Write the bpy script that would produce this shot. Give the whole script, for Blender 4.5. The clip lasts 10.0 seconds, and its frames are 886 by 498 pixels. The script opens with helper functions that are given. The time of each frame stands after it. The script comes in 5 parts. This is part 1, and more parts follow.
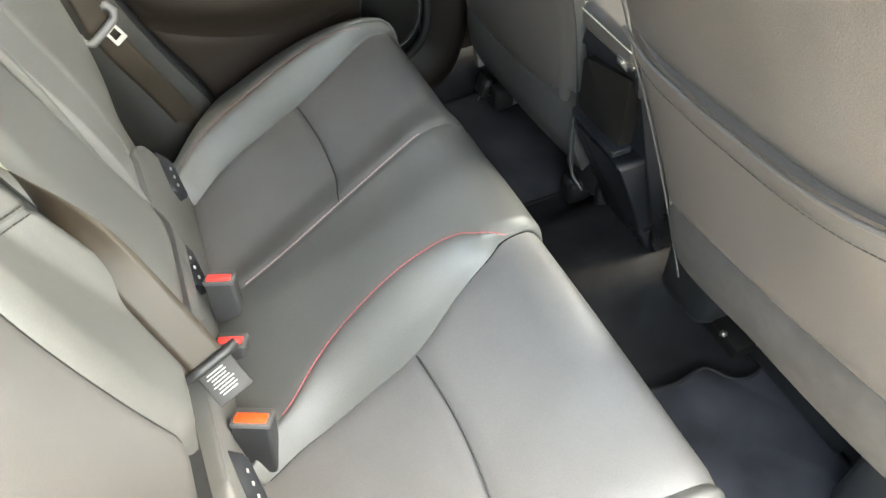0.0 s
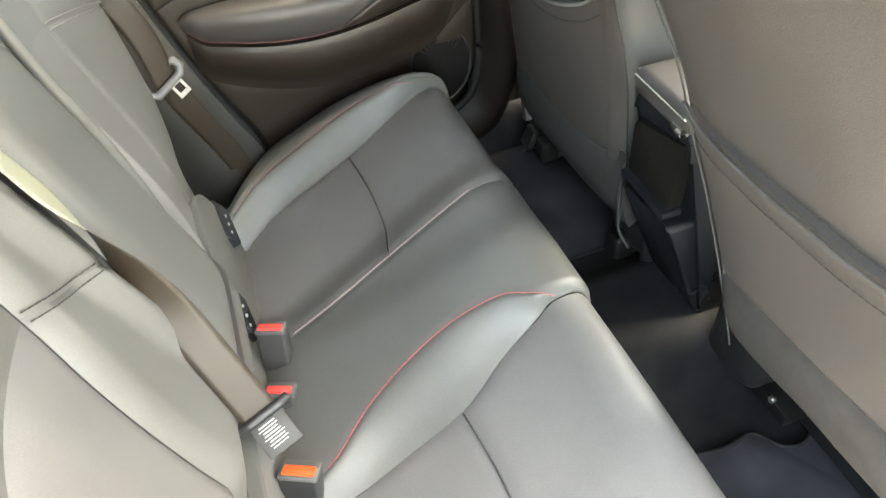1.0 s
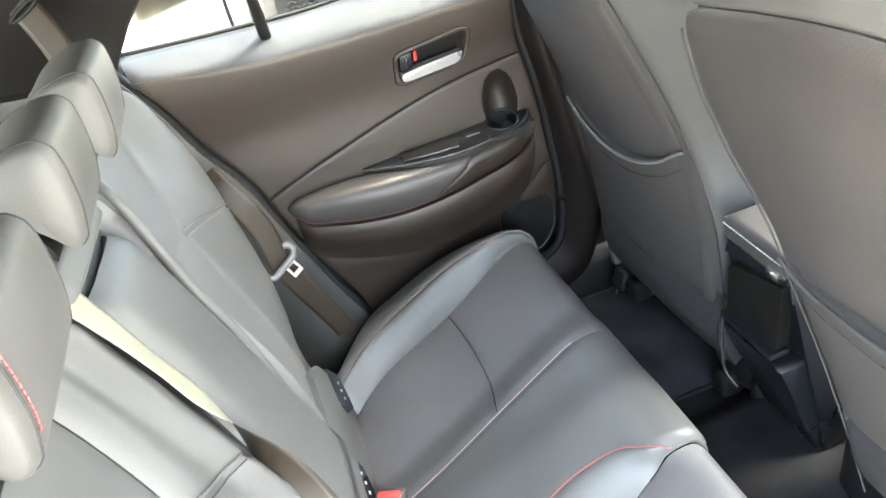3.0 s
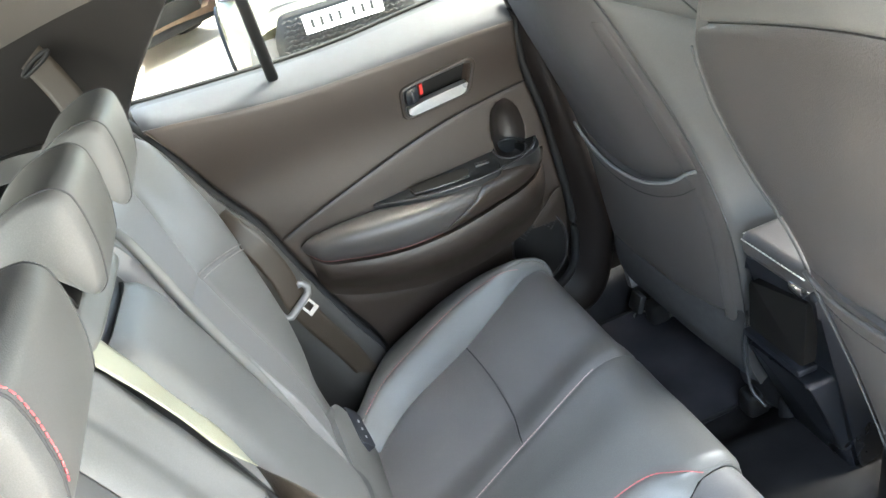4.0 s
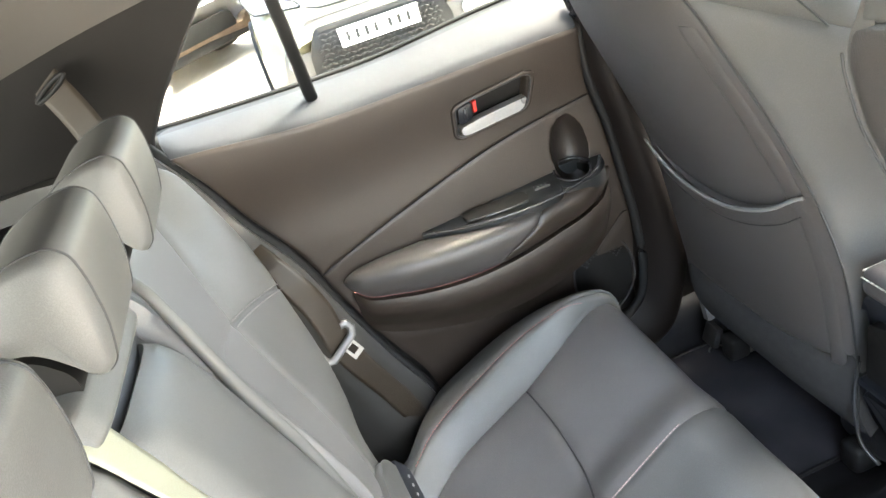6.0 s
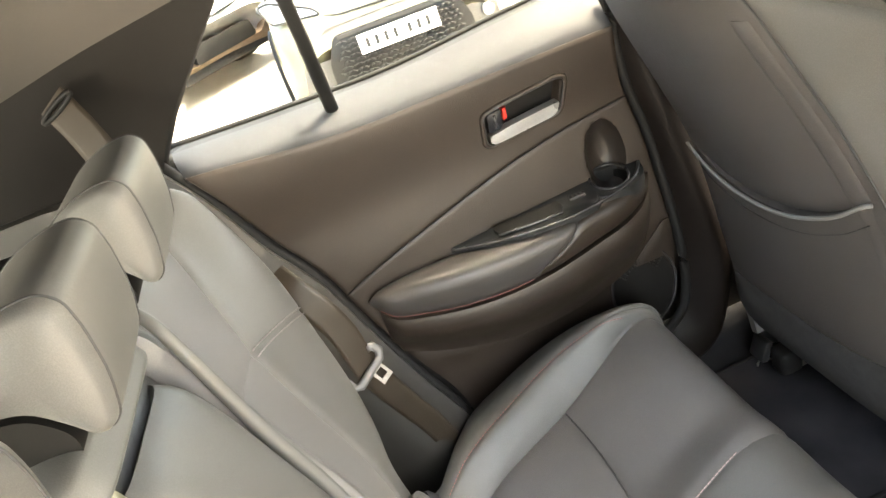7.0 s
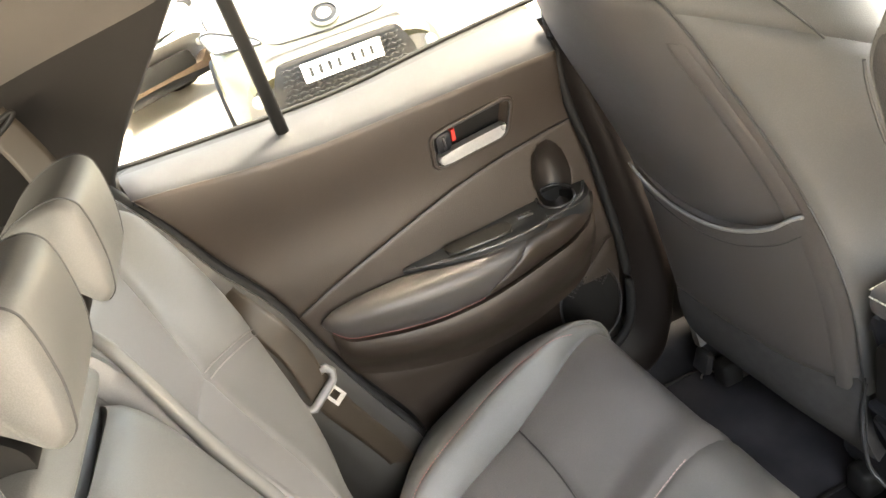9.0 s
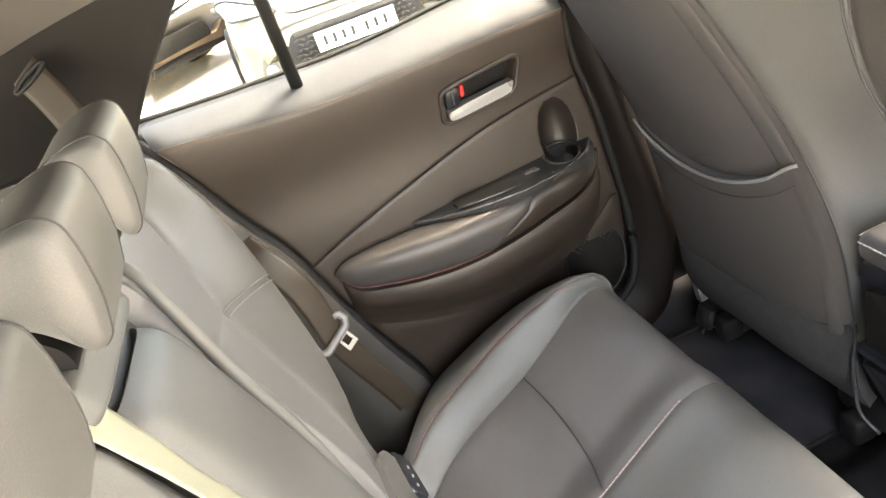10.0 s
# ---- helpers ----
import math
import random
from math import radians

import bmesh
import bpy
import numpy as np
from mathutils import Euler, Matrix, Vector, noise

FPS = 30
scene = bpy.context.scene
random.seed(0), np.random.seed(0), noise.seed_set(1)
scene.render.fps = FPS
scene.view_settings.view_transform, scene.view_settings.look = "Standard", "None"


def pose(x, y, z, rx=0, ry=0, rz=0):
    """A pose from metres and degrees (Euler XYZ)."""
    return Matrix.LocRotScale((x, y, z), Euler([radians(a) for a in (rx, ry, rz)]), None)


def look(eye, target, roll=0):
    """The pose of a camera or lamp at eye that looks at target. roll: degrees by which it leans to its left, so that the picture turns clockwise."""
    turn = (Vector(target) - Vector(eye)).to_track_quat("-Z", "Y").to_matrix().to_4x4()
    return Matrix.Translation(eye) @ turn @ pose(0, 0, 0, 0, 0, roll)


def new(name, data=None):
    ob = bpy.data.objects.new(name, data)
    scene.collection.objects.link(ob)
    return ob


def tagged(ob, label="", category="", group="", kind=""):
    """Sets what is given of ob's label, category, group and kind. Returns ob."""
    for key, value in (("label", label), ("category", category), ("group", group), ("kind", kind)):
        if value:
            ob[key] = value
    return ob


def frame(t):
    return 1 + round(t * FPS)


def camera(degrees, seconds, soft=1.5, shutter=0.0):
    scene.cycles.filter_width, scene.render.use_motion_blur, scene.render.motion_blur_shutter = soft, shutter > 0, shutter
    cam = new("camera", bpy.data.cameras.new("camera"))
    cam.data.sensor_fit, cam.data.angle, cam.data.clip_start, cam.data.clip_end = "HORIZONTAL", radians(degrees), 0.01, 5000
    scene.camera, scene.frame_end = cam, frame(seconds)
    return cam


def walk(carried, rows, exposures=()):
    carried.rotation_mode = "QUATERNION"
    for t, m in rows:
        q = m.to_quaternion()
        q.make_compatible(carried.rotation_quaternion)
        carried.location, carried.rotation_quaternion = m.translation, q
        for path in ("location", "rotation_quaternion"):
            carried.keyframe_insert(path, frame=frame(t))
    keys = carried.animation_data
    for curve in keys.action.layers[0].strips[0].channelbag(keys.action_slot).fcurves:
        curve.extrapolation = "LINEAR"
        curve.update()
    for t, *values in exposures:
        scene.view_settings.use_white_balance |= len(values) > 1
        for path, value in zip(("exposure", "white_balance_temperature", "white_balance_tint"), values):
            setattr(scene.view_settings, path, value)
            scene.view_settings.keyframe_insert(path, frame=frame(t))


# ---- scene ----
cam = camera(63.0, 10.0)
PATH = [
    (0, (0.101, -0.753, 1.104), (0.540, 0.469, -0.364), -4.1),
    (0.5, (0.090, -0.743, 1.112), (0.503, 0.523, -0.326), -4.0),
    (1, (0.084, -0.729, 1.139), (0.470, 0.587, -0.261), -4.9),
    (1.5, (0.071, -0.709, 1.158), (0.441, 0.663, -0.193), -5.5),
    (2, (0.066, -0.704, 1.182), (0.406, 0.735, -0.105), -7.2),
    (2.5, (0.064, -0.715, 1.198), (0.365, 0.810, 0.003), -10.3),
    (3, (0.060, -0.730, 1.218), (0.342, 0.862, 0.111), -13.6),
    (4.5, (0.044, -0.703, 1.203), (0.340, 0.946, 0.186), -16.6),
    (5, (0.043, -0.662, 1.190), (0.326, 0.996, 0.183), -16.7),
    (5.5, (0.045, -0.610, 1.187), (0.299, 1.058, 0.190), -17.0),
    (7, (0.053, -0.491, 1.169), (0.216, 1.211, 0.210), -20.5),
    (7.5, (0.049, -0.461, 1.161), (0.249, 1.238, 0.205), -21.3),
    (8, (0.051, -0.468, 1.167), (0.346, 1.224, 0.223), -20.3),
    (8.5, (0.046, -0.482, 1.168), (0.390, 1.208, 0.237), -18.9),
    (9, (0.034, -0.505, 1.164), (0.365, 1.185, 0.228), -18.8),
    (9.5, (0.021, -0.535, 1.160), (0.321, 1.150, 0.204), -18.9),
    (10, (0.019, -0.565, 1.151), (0.289, 1.110, 0.170), -19.4),
]
EXPOSURES = [(0, 4.78, 7300, -1), (1.5, 4.88, 7400, -1), (3.0, 5.10, 6500, 2), (4.5, 4.75, 6300, 1), (5.7, 5.0, 6500, 3), (6.9, 4.85, 7700, 5), (8.0, 4.9, 8200, 8), (10, 4.95, 7700, 8)]
walk(cam, [(t, look(eye, target, roll)) for t, eye, target, roll in PATH], EXPOSURES)

# ---- world and light ----
world = bpy.data.worlds.new("sky")
scene.world = world
world.use_nodes = True
wn = world.node_tree
wbg = wn.nodes["Background"]
sky = wn.nodes.new("ShaderNodeTexSky")
sky.sky_type = "NISHITA"
sky.sun_disc = False
sky.sun_elevation = radians(64)
sky.sun_rotation = radians(99)
sky.air_density, sky.dust_density, sky.ozone_density = 1.0, 5.0, 0.5
wn.links.new(sky.outputs[0], wbg.inputs[0])
wbg.inputs[1].default_value = 0.15
sun = new("sun", bpy.data.lights.new("sun", "SUN"))
sun.data.energy, sun.data.angle, sun.data.color = 0.9, radians(15), (1.0, 0.94, 0.85)
sun.matrix_world = look((2.4, -0.4, 5.0), (0, 0, 0))


# daylight in the opening of the near door, which stands wide open
daylight = new("near_door_daylight", bpy.data.lights.new("near_door_daylight", "AREA"))
daylight.data.shape, daylight.data.size, daylight.data.size_y = "RECTANGLE", 0.62, 0.85
daylight.data.energy, daylight.data.color = 0.52, (1.0, 0.96, 0.89)
daylight.matrix_world = look((0.42, -0.86, 0.74), (0.14, 0.2, 0.36))

# sky light in the opening of the windscreen
screen = new("windscreen_daylight", bpy.data.lights.new("windscreen_daylight", "AREA"))
screen.data.shape, screen.data.size, screen.data.size_y = "RECTANGLE", 1.1, 0.5
screen.data.energy, screen.data.color = 2.3, (1.0, 0.98, 0.93)
screen.matrix_world = look((1.52, 0.0, 1.0), (0.3, 0.0, 0.72))

# sky light in the opening of the rear window
rear = new("rear_window_daylight", bpy.data.lights.new("rear_window_daylight", "AREA"))
rear.data.shape, rear.data.size, rear.data.size_y = "RECTANGLE", 1.0, 0.22
rear.data.energy, rear.data.color = 1.3, (1.0, 0.98, 0.93)
rear.matrix_world = look((-0.93, 0.0, 0.965), (0.6, 0.0, 0.86))


# ---- materials ----
def material(name, color, rough=0.5, metal=0.0, grain=0.0, grain_size=400.0, vary=0.25, vary_size=6.0, spec=0.5, kind="noise", coat=0.0):
    """A surface with fine relief and two scales of variation, in object metres."""
    m = bpy.data.materials.new(name)
    m.use_nodes = True
    nt = m.node_tree
    b = nt.nodes["Principled BSDF"]
    b.inputs["Metallic"].default_value = metal
    b.inputs["Specular IOR Level"].default_value = spec
    b.inputs["Coat Weight"].default_value = coat
    tc = nt.nodes.new("ShaderNodeTexCoord")
    big = nt.nodes.new("ShaderNodeTexNoise")
    big.inputs["Scale"].default_value = vary_size
    big.inputs["Detail"].default_value = 4
    nt.links.new(tc.outputs["Object"], big.inputs["Vector"])
    fine = nt.nodes.new("ShaderNodeTexVoronoi" if kind == "cells" else "ShaderNodeTexNoise")
    fine.inputs["Scale"].default_value = grain_size
    nt.links.new(tc.outputs["Object"], fine.inputs["Vector"])
    ramp = nt.nodes.new("ShaderNodeMapRange")
    ramp.inputs["From Min"].default_value, ramp.inputs["From Max"].default_value = 0.3, 0.7
    ramp.inputs["To Min"].default_value, ramp.inputs["To Max"].default_value = 1 - vary, 1 + vary
    nt.links.new(big.outputs[0], ramp.inputs["Value"])
    fr = nt.nodes.new("ShaderNodeMapRange")
    fr.inputs["To Min"].default_value, fr.inputs["To Max"].default_value = 0.85, 1.15
    nt.links.new(fine.outputs[0], fr.inputs["Value"])
    mul = nt.nodes.new("ShaderNodeMath")
    mul.operation = "MULTIPLY"
    nt.links.new(ramp.outputs[0], mul.inputs[0])
    nt.links.new(fr.outputs[0], mul.inputs[1])
    col = nt.nodes.new("ShaderNodeVectorMath")
    col.operation = "SCALE"
    col.inputs[0].default_value = color
    nt.links.new(mul.outputs[0], col.inputs["Scale"])
    nt.links.new(col.outputs[0], b.inputs["Base Color"])
    rr = nt.nodes.new("ShaderNodeMapRange")
    rr.inputs["From Min"].default_value, rr.inputs["From Max"].default_value = 0.3, 0.7
    rr.inputs["To Min"].default_value, rr.inputs["To Max"].default_value = max(0.02, rough - 0.06), min(1, rough + 0.06)
    nt.links.new(big.outputs[0], rr.inputs["Value"])
    nt.links.new(rr.outputs[0], b.inputs["Roughness"])
    if grain:
        bump = nt.nodes.new("ShaderNodeBump")
        bump.inputs["Strength"].default_value = grain
        bump.inputs["Distance"].default_value = 0.0006
        nt.links.new(fine.outputs[0], bump.inputs["Height"])
        nt.links.new(bump.outputs[0], b.inputs["Normal"])
    return m


def glass_material(name, color):
    m = bpy.data.materials.new(name)
    m.use_nodes = True
    b = m.node_tree.nodes["Principled BSDF"]
    b.inputs["Base Color"].default_value = (*color, 1)
    b.inputs["Roughness"].default_value = 0.02
    b.inputs["Transmission Weight"].default_value = 1.0
    b.inputs["IOR"].default_value = 1.02
    return m


LEATHER = material("black_leather", (0.090, 0.088, 0.083), 0.50, grain=0.2, grain_size=900, kind="cells", vary=0.12)
INSERT = material("black_leather_insert", (0.114, 0.109, 0.106), 0.50, grain=0.3, grain_size=900, kind="cells", vary=0.12)
SEAT_BACK = material("seat_back_vinyl", (0.062, 0.056, 0.053), 0.44, grain=0.4, grain_size=600, kind="cells", vary=0.15)
DOOR_SKIN = material("door_skin_vinyl", (0.030, 0.022, 0.0168), 0.42, grain=0.4, grain_size=600, kind="cells", vary=0.15)
PLASTIC = material("black_moulded_plastic", (0.036, 0.035, 0.035), 0.5, grain=0.5, grain_size=900, vary=0.15)
DARK = material("dark_plastic", (0.014, 0.014, 0.015), 0.45, grain=0.4, grain_size=900, vary=0.2)
GLOSS = material("satin_black_trim", (0.012, 0.013, 0.016), 0.3, vary=0.2, grain=0.05)
SILL = material("satin_sill_vinyl", (0.021, 0.023, 0.027), 0.55, grain=0.2, grain_size=700, kind="cells", vary=0.03, vary_size=3, spec=0.22)
PAD = material("door_pad_leather", (0.046, 0.041, 0.038), 0.46, grain=0.35, grain_size=700, kind="cells", vary=0.05)
NOSE = material("satin_trim", (0.04, 0.04, 0.042), 0.3, vary=0.15, grain=0.1)
# satin edge with the window's highlight put into its pale colour
HIGHLIT_PIPING = material("highlit_satin_piping", (0.20, 0.195, 0.185), 0.3, vary=0.08, grain=0.1)
RUBBER = material("black_rubber", (0.009, 0.009, 0.009), 0.65, grain=0.2, vary=0.2, spec=0.25)
CARPET = material("black_carpet", (0.015, 0.015, 0.016), 0.95, grain=1.0, grain_size=1600, vary=0.45, vary_size=9, spec=0.1)
MAT = material("carpet_mat", (0.032, 0.032, 0.037), 0.95, grain=1.0, grain_size=1500, vary=0.45, vary_size=7, spec=0.1)
FELT = material("dusty_grey_felt", (0.042, 0.040, 0.039), 0.9, grain=0.9, grain_size=1100, vary=0.2, vary_size=60, spec=0.2)
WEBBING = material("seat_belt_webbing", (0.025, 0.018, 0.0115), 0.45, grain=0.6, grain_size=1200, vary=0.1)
# lit copy of the webbing: sunlight on the belt put into the colour
SUNLIT_WEBBING = material("sunlit_belt_webbing", (0.30, 0.29, 0.21), 0.45, grain=0.6, grain_size=1200, vary=0.08)
TRAY = material("satin_tray_plastic", (0.016, 0.017, 0.018), 0.36, vary=0.08, grain=0.05)
HEADLINER = material("woven_headliner", (0.09, 0.083, 0.076), 0.95, grain=0.6, grain_size=1500, vary=0.08, spec=0.1)
PILLAR = material("pillar_plastic", (0.009, 0.008, 0.0075), 0.55, grain=0.5, grain_size=900, vary=0.12, spec=0.18)
PILLAR_SKIN = material("pillar_brown_plastic", (0.0065, 0.0045, 0.0038), 0.5, grain=0.4, grain_size=900, vary=0.1, spec=0.2)
QUARTER = material("quarter_trim_vinyl", (0.030, 0.028, 0.025), 0.40, grain=0.4, grain_size=900, vary=0.1)
CHROME = material("satin_chrome", (0.75, 0.75, 0.76), 0.18, metal=1.0, vary=0.05)
SILVER = material("satin_silver_plating", (0.62, 0.61, 0.60), 0.26, metal=0.55, vary=0.05)
STEEL = material("zinc_steel", (0.24, 0.23, 0.22), 0.45, metal=1.0, vary=0.15, vary_size=60)
RED_THREAD = material("red_thread", (0.38, 0.085, 0.09), 0.7, vary=0.1)
PINK_THREAD = material("faded_red_thread", (0.31, 0.125, 0.12), 0.7, vary=0.1)
DUSTY_THREAD = material("dusty_pink_thread", (0.36, 0.255, 0.245), 0.7, vary=0.1)
PALE_THREAD = material("grey_thread", (0.17, 0.15, 0.145), 0.7, vary=0.1)
LID_THREAD = material("pale_thread", (0.6, 0.58, 0.52), 0.7, vary=0.1)
DARK_THREAD = material("dark_thread", (0.03, 0.03, 0.03), 0.7, vary=0.1)
RED_BUTTON = material("red_button_plastic", (0.75, 0.05, 0.04), 0.35, vary=0.05)
ORANGE_BUTTON = material("orange_button_plastic", (0.75, 0.07, 0.012), 0.3, vary=0.05)
GREY_PLASTIC = material("grey_plastic", (0.115, 0.113, 0.112), 0.45, vary=0.08)
BUCKLE_GREY = material("buckle_grey_plastic", (0.075, 0.075, 0.074), 0.4, vary=0.08)
WHITE_PRINT = material("white_print", (0.30, 0.30, 0.285), 0.5, vary=0.1, vary_size=200)
WHITE_PAINT = material("white_car_paint", (0.8, 0.8, 0.78), 0.25, vary=0.04, coat=0.6)
PALE_PAINT = material("pale_green_car_paint", (0.16, 0.155, 0.10), 0.2, vary=0.05, coat=0.6)
LAMP_GLASS = material("headlamp_cover", (0.45, 0.47, 0.48), 0.1, vary=0.3, vary_size=20, coat=1.0)
GRILLE_BAR = material("grey_grille_bar", (0.014, 0.014, 0.014), 0.4, vary=0.2)
TAG = material("dark_tag_plastic", (0.020, 0.019, 0.018), 0.6, vary=0.1)
GRILLE = material("black_grille", (0.006, 0.006, 0.006), 0.5, vary=0.2)
PLATE = material("white_plate", (0.85, 0.85, 0.82), 0.4, vary=0.03)
GROUND = material("pale_paving", (0.46, 0.41, 0.34), 0.9, grain=0.6, grain_size=90, vary=0.2, vary_size=1.5)
BUMPER = material("dark_brown_bumper_plastic", (0.15, 0.105, 0.07), 0.6, vary=0.3, vary_size=8)
PALE_TRIM = material("pale_grey_bumper_trim", (0.09, 0.09, 0.087), 0.35, vary=0.06)
GLASS = glass_material("window_glass", (0.52, 0.53, 0.50))
# shaded copy of the door skin, darker for the inside of the hollow
HOLLOW_SHADE = material("shaded_hollow_skin", (0.022, 0.017, 0.014), 0.42, grain=0.5, grain_size=900, vary=0.1)
# black parts, and the shade of recesses put into flat plates
BLACK = material("black_part_and_recess_shade", (0.007, 0.0065, 0.006), 0.6, vary=0.2, spec=0.2)


# ---- mesh helpers ----
def link(name, verts, faces, mat, parent=None, label="", smooth=True):
    me = bpy.data.meshes.new(name)
    me.from_pydata([tuple(map(float, v)) for v in verts], [], faces)
    me.validate()
    me.materials.append(mat)
    if smooth:
        for p in me.polygons:
            p.use_smooth = True
    ob = new(name, me)
    if parent is not None:
        ob.parent = parent
        ob.matrix_parent_inverse = parent.matrix_world.inverted()
    if label:
        tagged(ob, label)
    return ob


def part(name, bm, mat, parent=None, label="", smooth=True):
    """Links a bmesh as one mesh object under a thing or a part."""
    bmesh.ops.recalc_face_normals(bm, faces=bm.faces)
    me = bpy.data.meshes.new(name)
    bm.to_mesh(me)
    bm.free()
    me.materials.append(mat)
    for p in me.polygons:
        p.use_smooth = smooth
    if smooth:
        me.set_sharp_from_angle(angle=radians(38))
    ob = new(name, me)
    if parent is not None:
        ob.parent = parent
    if label:
        tagged(ob, label)
    return ob


def thing(name, label, category, group="", kind=""):
    return tagged(new(name), label, category, group, kind)


def smooth(a, b, x):
    t = np.clip((np.asarray(x, float) - a) / (b - a), 0, 1)
    return t * t * (3 - 2 * t)


def curve_of(xs, ys):
    """A smooth function through the given knots, level beyond the ends."""
    xs, ys = np.array(xs, float), np.array(ys, float)
    m = np.gradient(ys, xs)

    def f(x):
        x = np.clip(np.asarray(x, float), xs[0], xs[-1])
        i = np.clip(np.searchsorted(xs, x) - 1, 0, len(xs) - 2)
        h = xs[i + 1] - xs[i]
        t = (x - xs[i]) / h
        return ((2 * t**3 - 3 * t**2 + 1) * ys[i] + (t**3 - 2 * t**2 + t) * h * m[i] + (3 * t**2 - 2 * t**3) * ys[i + 1] + (t**3 - t**2) * h * m[i + 1])
    return f


def sheet(name, fn, nu, nv, mat, parent, label="", thick=0.02, tuck=0.005, width=0.006, flip=False, sides=(1, 1, 1, 1)):
    """A padded panel: the surface fn(u, v), its rim tucked in as at a seam, with thickness behind it."""
    u, v = np.meshgrid(np.linspace(0, 1, nu), np.linspace(0, 1, nv), indexing="ij")
    P = np.stack([np.broadcast_to(np.asarray(c, float), u.shape) for c in fn(u, v)], -1)
    n = np.cross(np.gradient(P, axis=0), np.gradient(P, axis=1))
    n /= np.linalg.norm(n, axis=-1, keepdims=True) + 1e-12
    if flip:
        n = -n
    du = np.concatenate([np.zeros((1, nv)), np.cumsum(np.linalg.norm(np.diff(P, axis=0), axis=-1), 0)], 0)
    dv = np.concatenate([np.zeros((nu, 1)), np.cumsum(np.linalg.norm(np.diff(P, axis=1), axis=-1), 1)], 1)
    far = np.full_like(du, 9.0)
    for on, d in zip(sides, (du, du[-1:] - du, dv, dv[:, -1:] - dv)):
        if on:
            far = np.minimum(far, d)
    top = P - n * (tuck * np.exp(-(far / width) ** 1.3))[..., None]
    low = P - n * thick
    verts = np.concatenate([top.reshape(-1, 3), low.reshape(-1, 3)])
    N, faces = nu * nv, []
    for i in range(nu - 1):
        for j in range(nv - 1):
            a, b, c, d = i * nv + j, (i + 1) * nv + j, (i + 1) * nv + j + 1, i * nv + j + 1
            q, r = (a, b, c, d), (N + d, N + c, N + b, N + a)
            faces += [q[::-1], r[::-1]] if flip else [q, r]
    ring = [i * nv for i in range(nu)] + [(nu - 1) * nv + j for j in range(1, nv)] + [i * nv + nv - 1 for i in range(nu - 2, -1, -1)] + [j for j in range(nv - 2, 0, -1)]
    for a, b in zip(ring, ring[1:] + ring[:1]):
        f = (a, N + a, N + b, b)
        faces.append(f if not flip else f[::-1])
    ob = link(name, verts, faces, mat, parent, label)
    ob.data.set_sharp_from_angle(angle=radians(60))
    return ob


def tube(name, pts, radius, mat, parent, label="", segs=8, flat=1.0, up=(0, 0, 1), taper=None, closed=False):
    """A round or flattened cord along points."""
    pts = [Vector(p) for p in pts]
    verts, faces = [], []
    n = len(pts)
    for i, p in enumerate(pts):
        if closed:
            d = (pts[(i + 1) % n] - pts[i - 1]).normalized()
        else:
            d = (pts[min(i + 1, n - 1)] - pts[max(i - 1, 0)]).normalized()
        a = d.cross(Vector(up))
        a = a.normalized() if a.length > 1e-4 else Vector((1, 0, 0))
        b = a.cross(d).normalized()
        r = radius * (taper(i / (n - 1)) if taper else 1)
        for k in range(segs):
            w = 2 * math.pi * k / segs
            verts.append(p + a * math.cos(w) * r + b * math.sin(w) * r * flat)
    for i in range(n if closed else n - 1):
        j = (i + 1) % n
        for k in range(segs):
            l = (k + 1) % segs
            faces.append((i * segs + k, i * segs + l, j * segs + l, j * segs + k))
    if not closed:
        faces += [tuple(range(segs))[::-1], tuple((n - 1) * segs + k for k in range(segs))]
    return link(name, verts, faces, mat, parent, label)


def dense(pts, step):
    """Points at even steps along a smooth line through the knots."""
    pts = np.array(pts, float)
    L = np.concatenate([[0], np.cumsum(np.linalg.norm(np.diff(pts, axis=0), axis=1))])
    t = np.linspace(0, L[-1], max(2, int(L[-1] / step) + 1))
    return np.stack([curve_of(L, pts[:, k])(t) for k in range(3)], 1)


def stitching(name, pts, mat, parent, label="", length=0.0055, gap=0.0022, r=0.0011, lift=(0, 0, 0)):
    """A row of separate stitches along a line, joined into one part."""
    P = dense(np.array(pts) + np.array(lift), length + gap)
    verts, faces = [], []
    for a, b in zip(P[:-1], P[1:]):
        d = Vector(b - a)
        q = Vector(a) + d * (length / (length + gap))
        s = d.cross(Vector((0, 0, 1)))
        s = s.normalized() * r if s.length > 1e-9 else Vector((r, 0, 0))
        w = s.cross(d).normalized() * r
        k = len(verts)
        for c in (Vector(a), q):
            verts += [c + s, c + w, c - s, c - w]
        verts += [Vector(a) - d * 0.12, q + d * 0.12]
        for i in range(4):
            j = (i + 1) % 4
            faces += [(k + i, k + j, k + 4 + j, k + 4 + i), (k + j, k + i, k + 8), (k + 4 + i, k + 4 + j, k + 9)]
    return link(name, verts, faces, mat, parent, label)


def rounded_box(size, bevel=0.004, segs=2, m=None):
    bm = bmesh.new()
    bmesh.ops.create_cube(bm, size=1)
    bmesh.ops.scale(bm, vec=size, verts=bm.verts)
    bmesh.ops.bevel(bm, geom=bm.edges[:], offset=min(bevel, 0.45 * min(size)), segments=segs, profile=0.5, affect="EDGES")
    if m is not None:
        bmesh.ops.transform(bm, matrix=m, verts=bm.verts)
    return bm


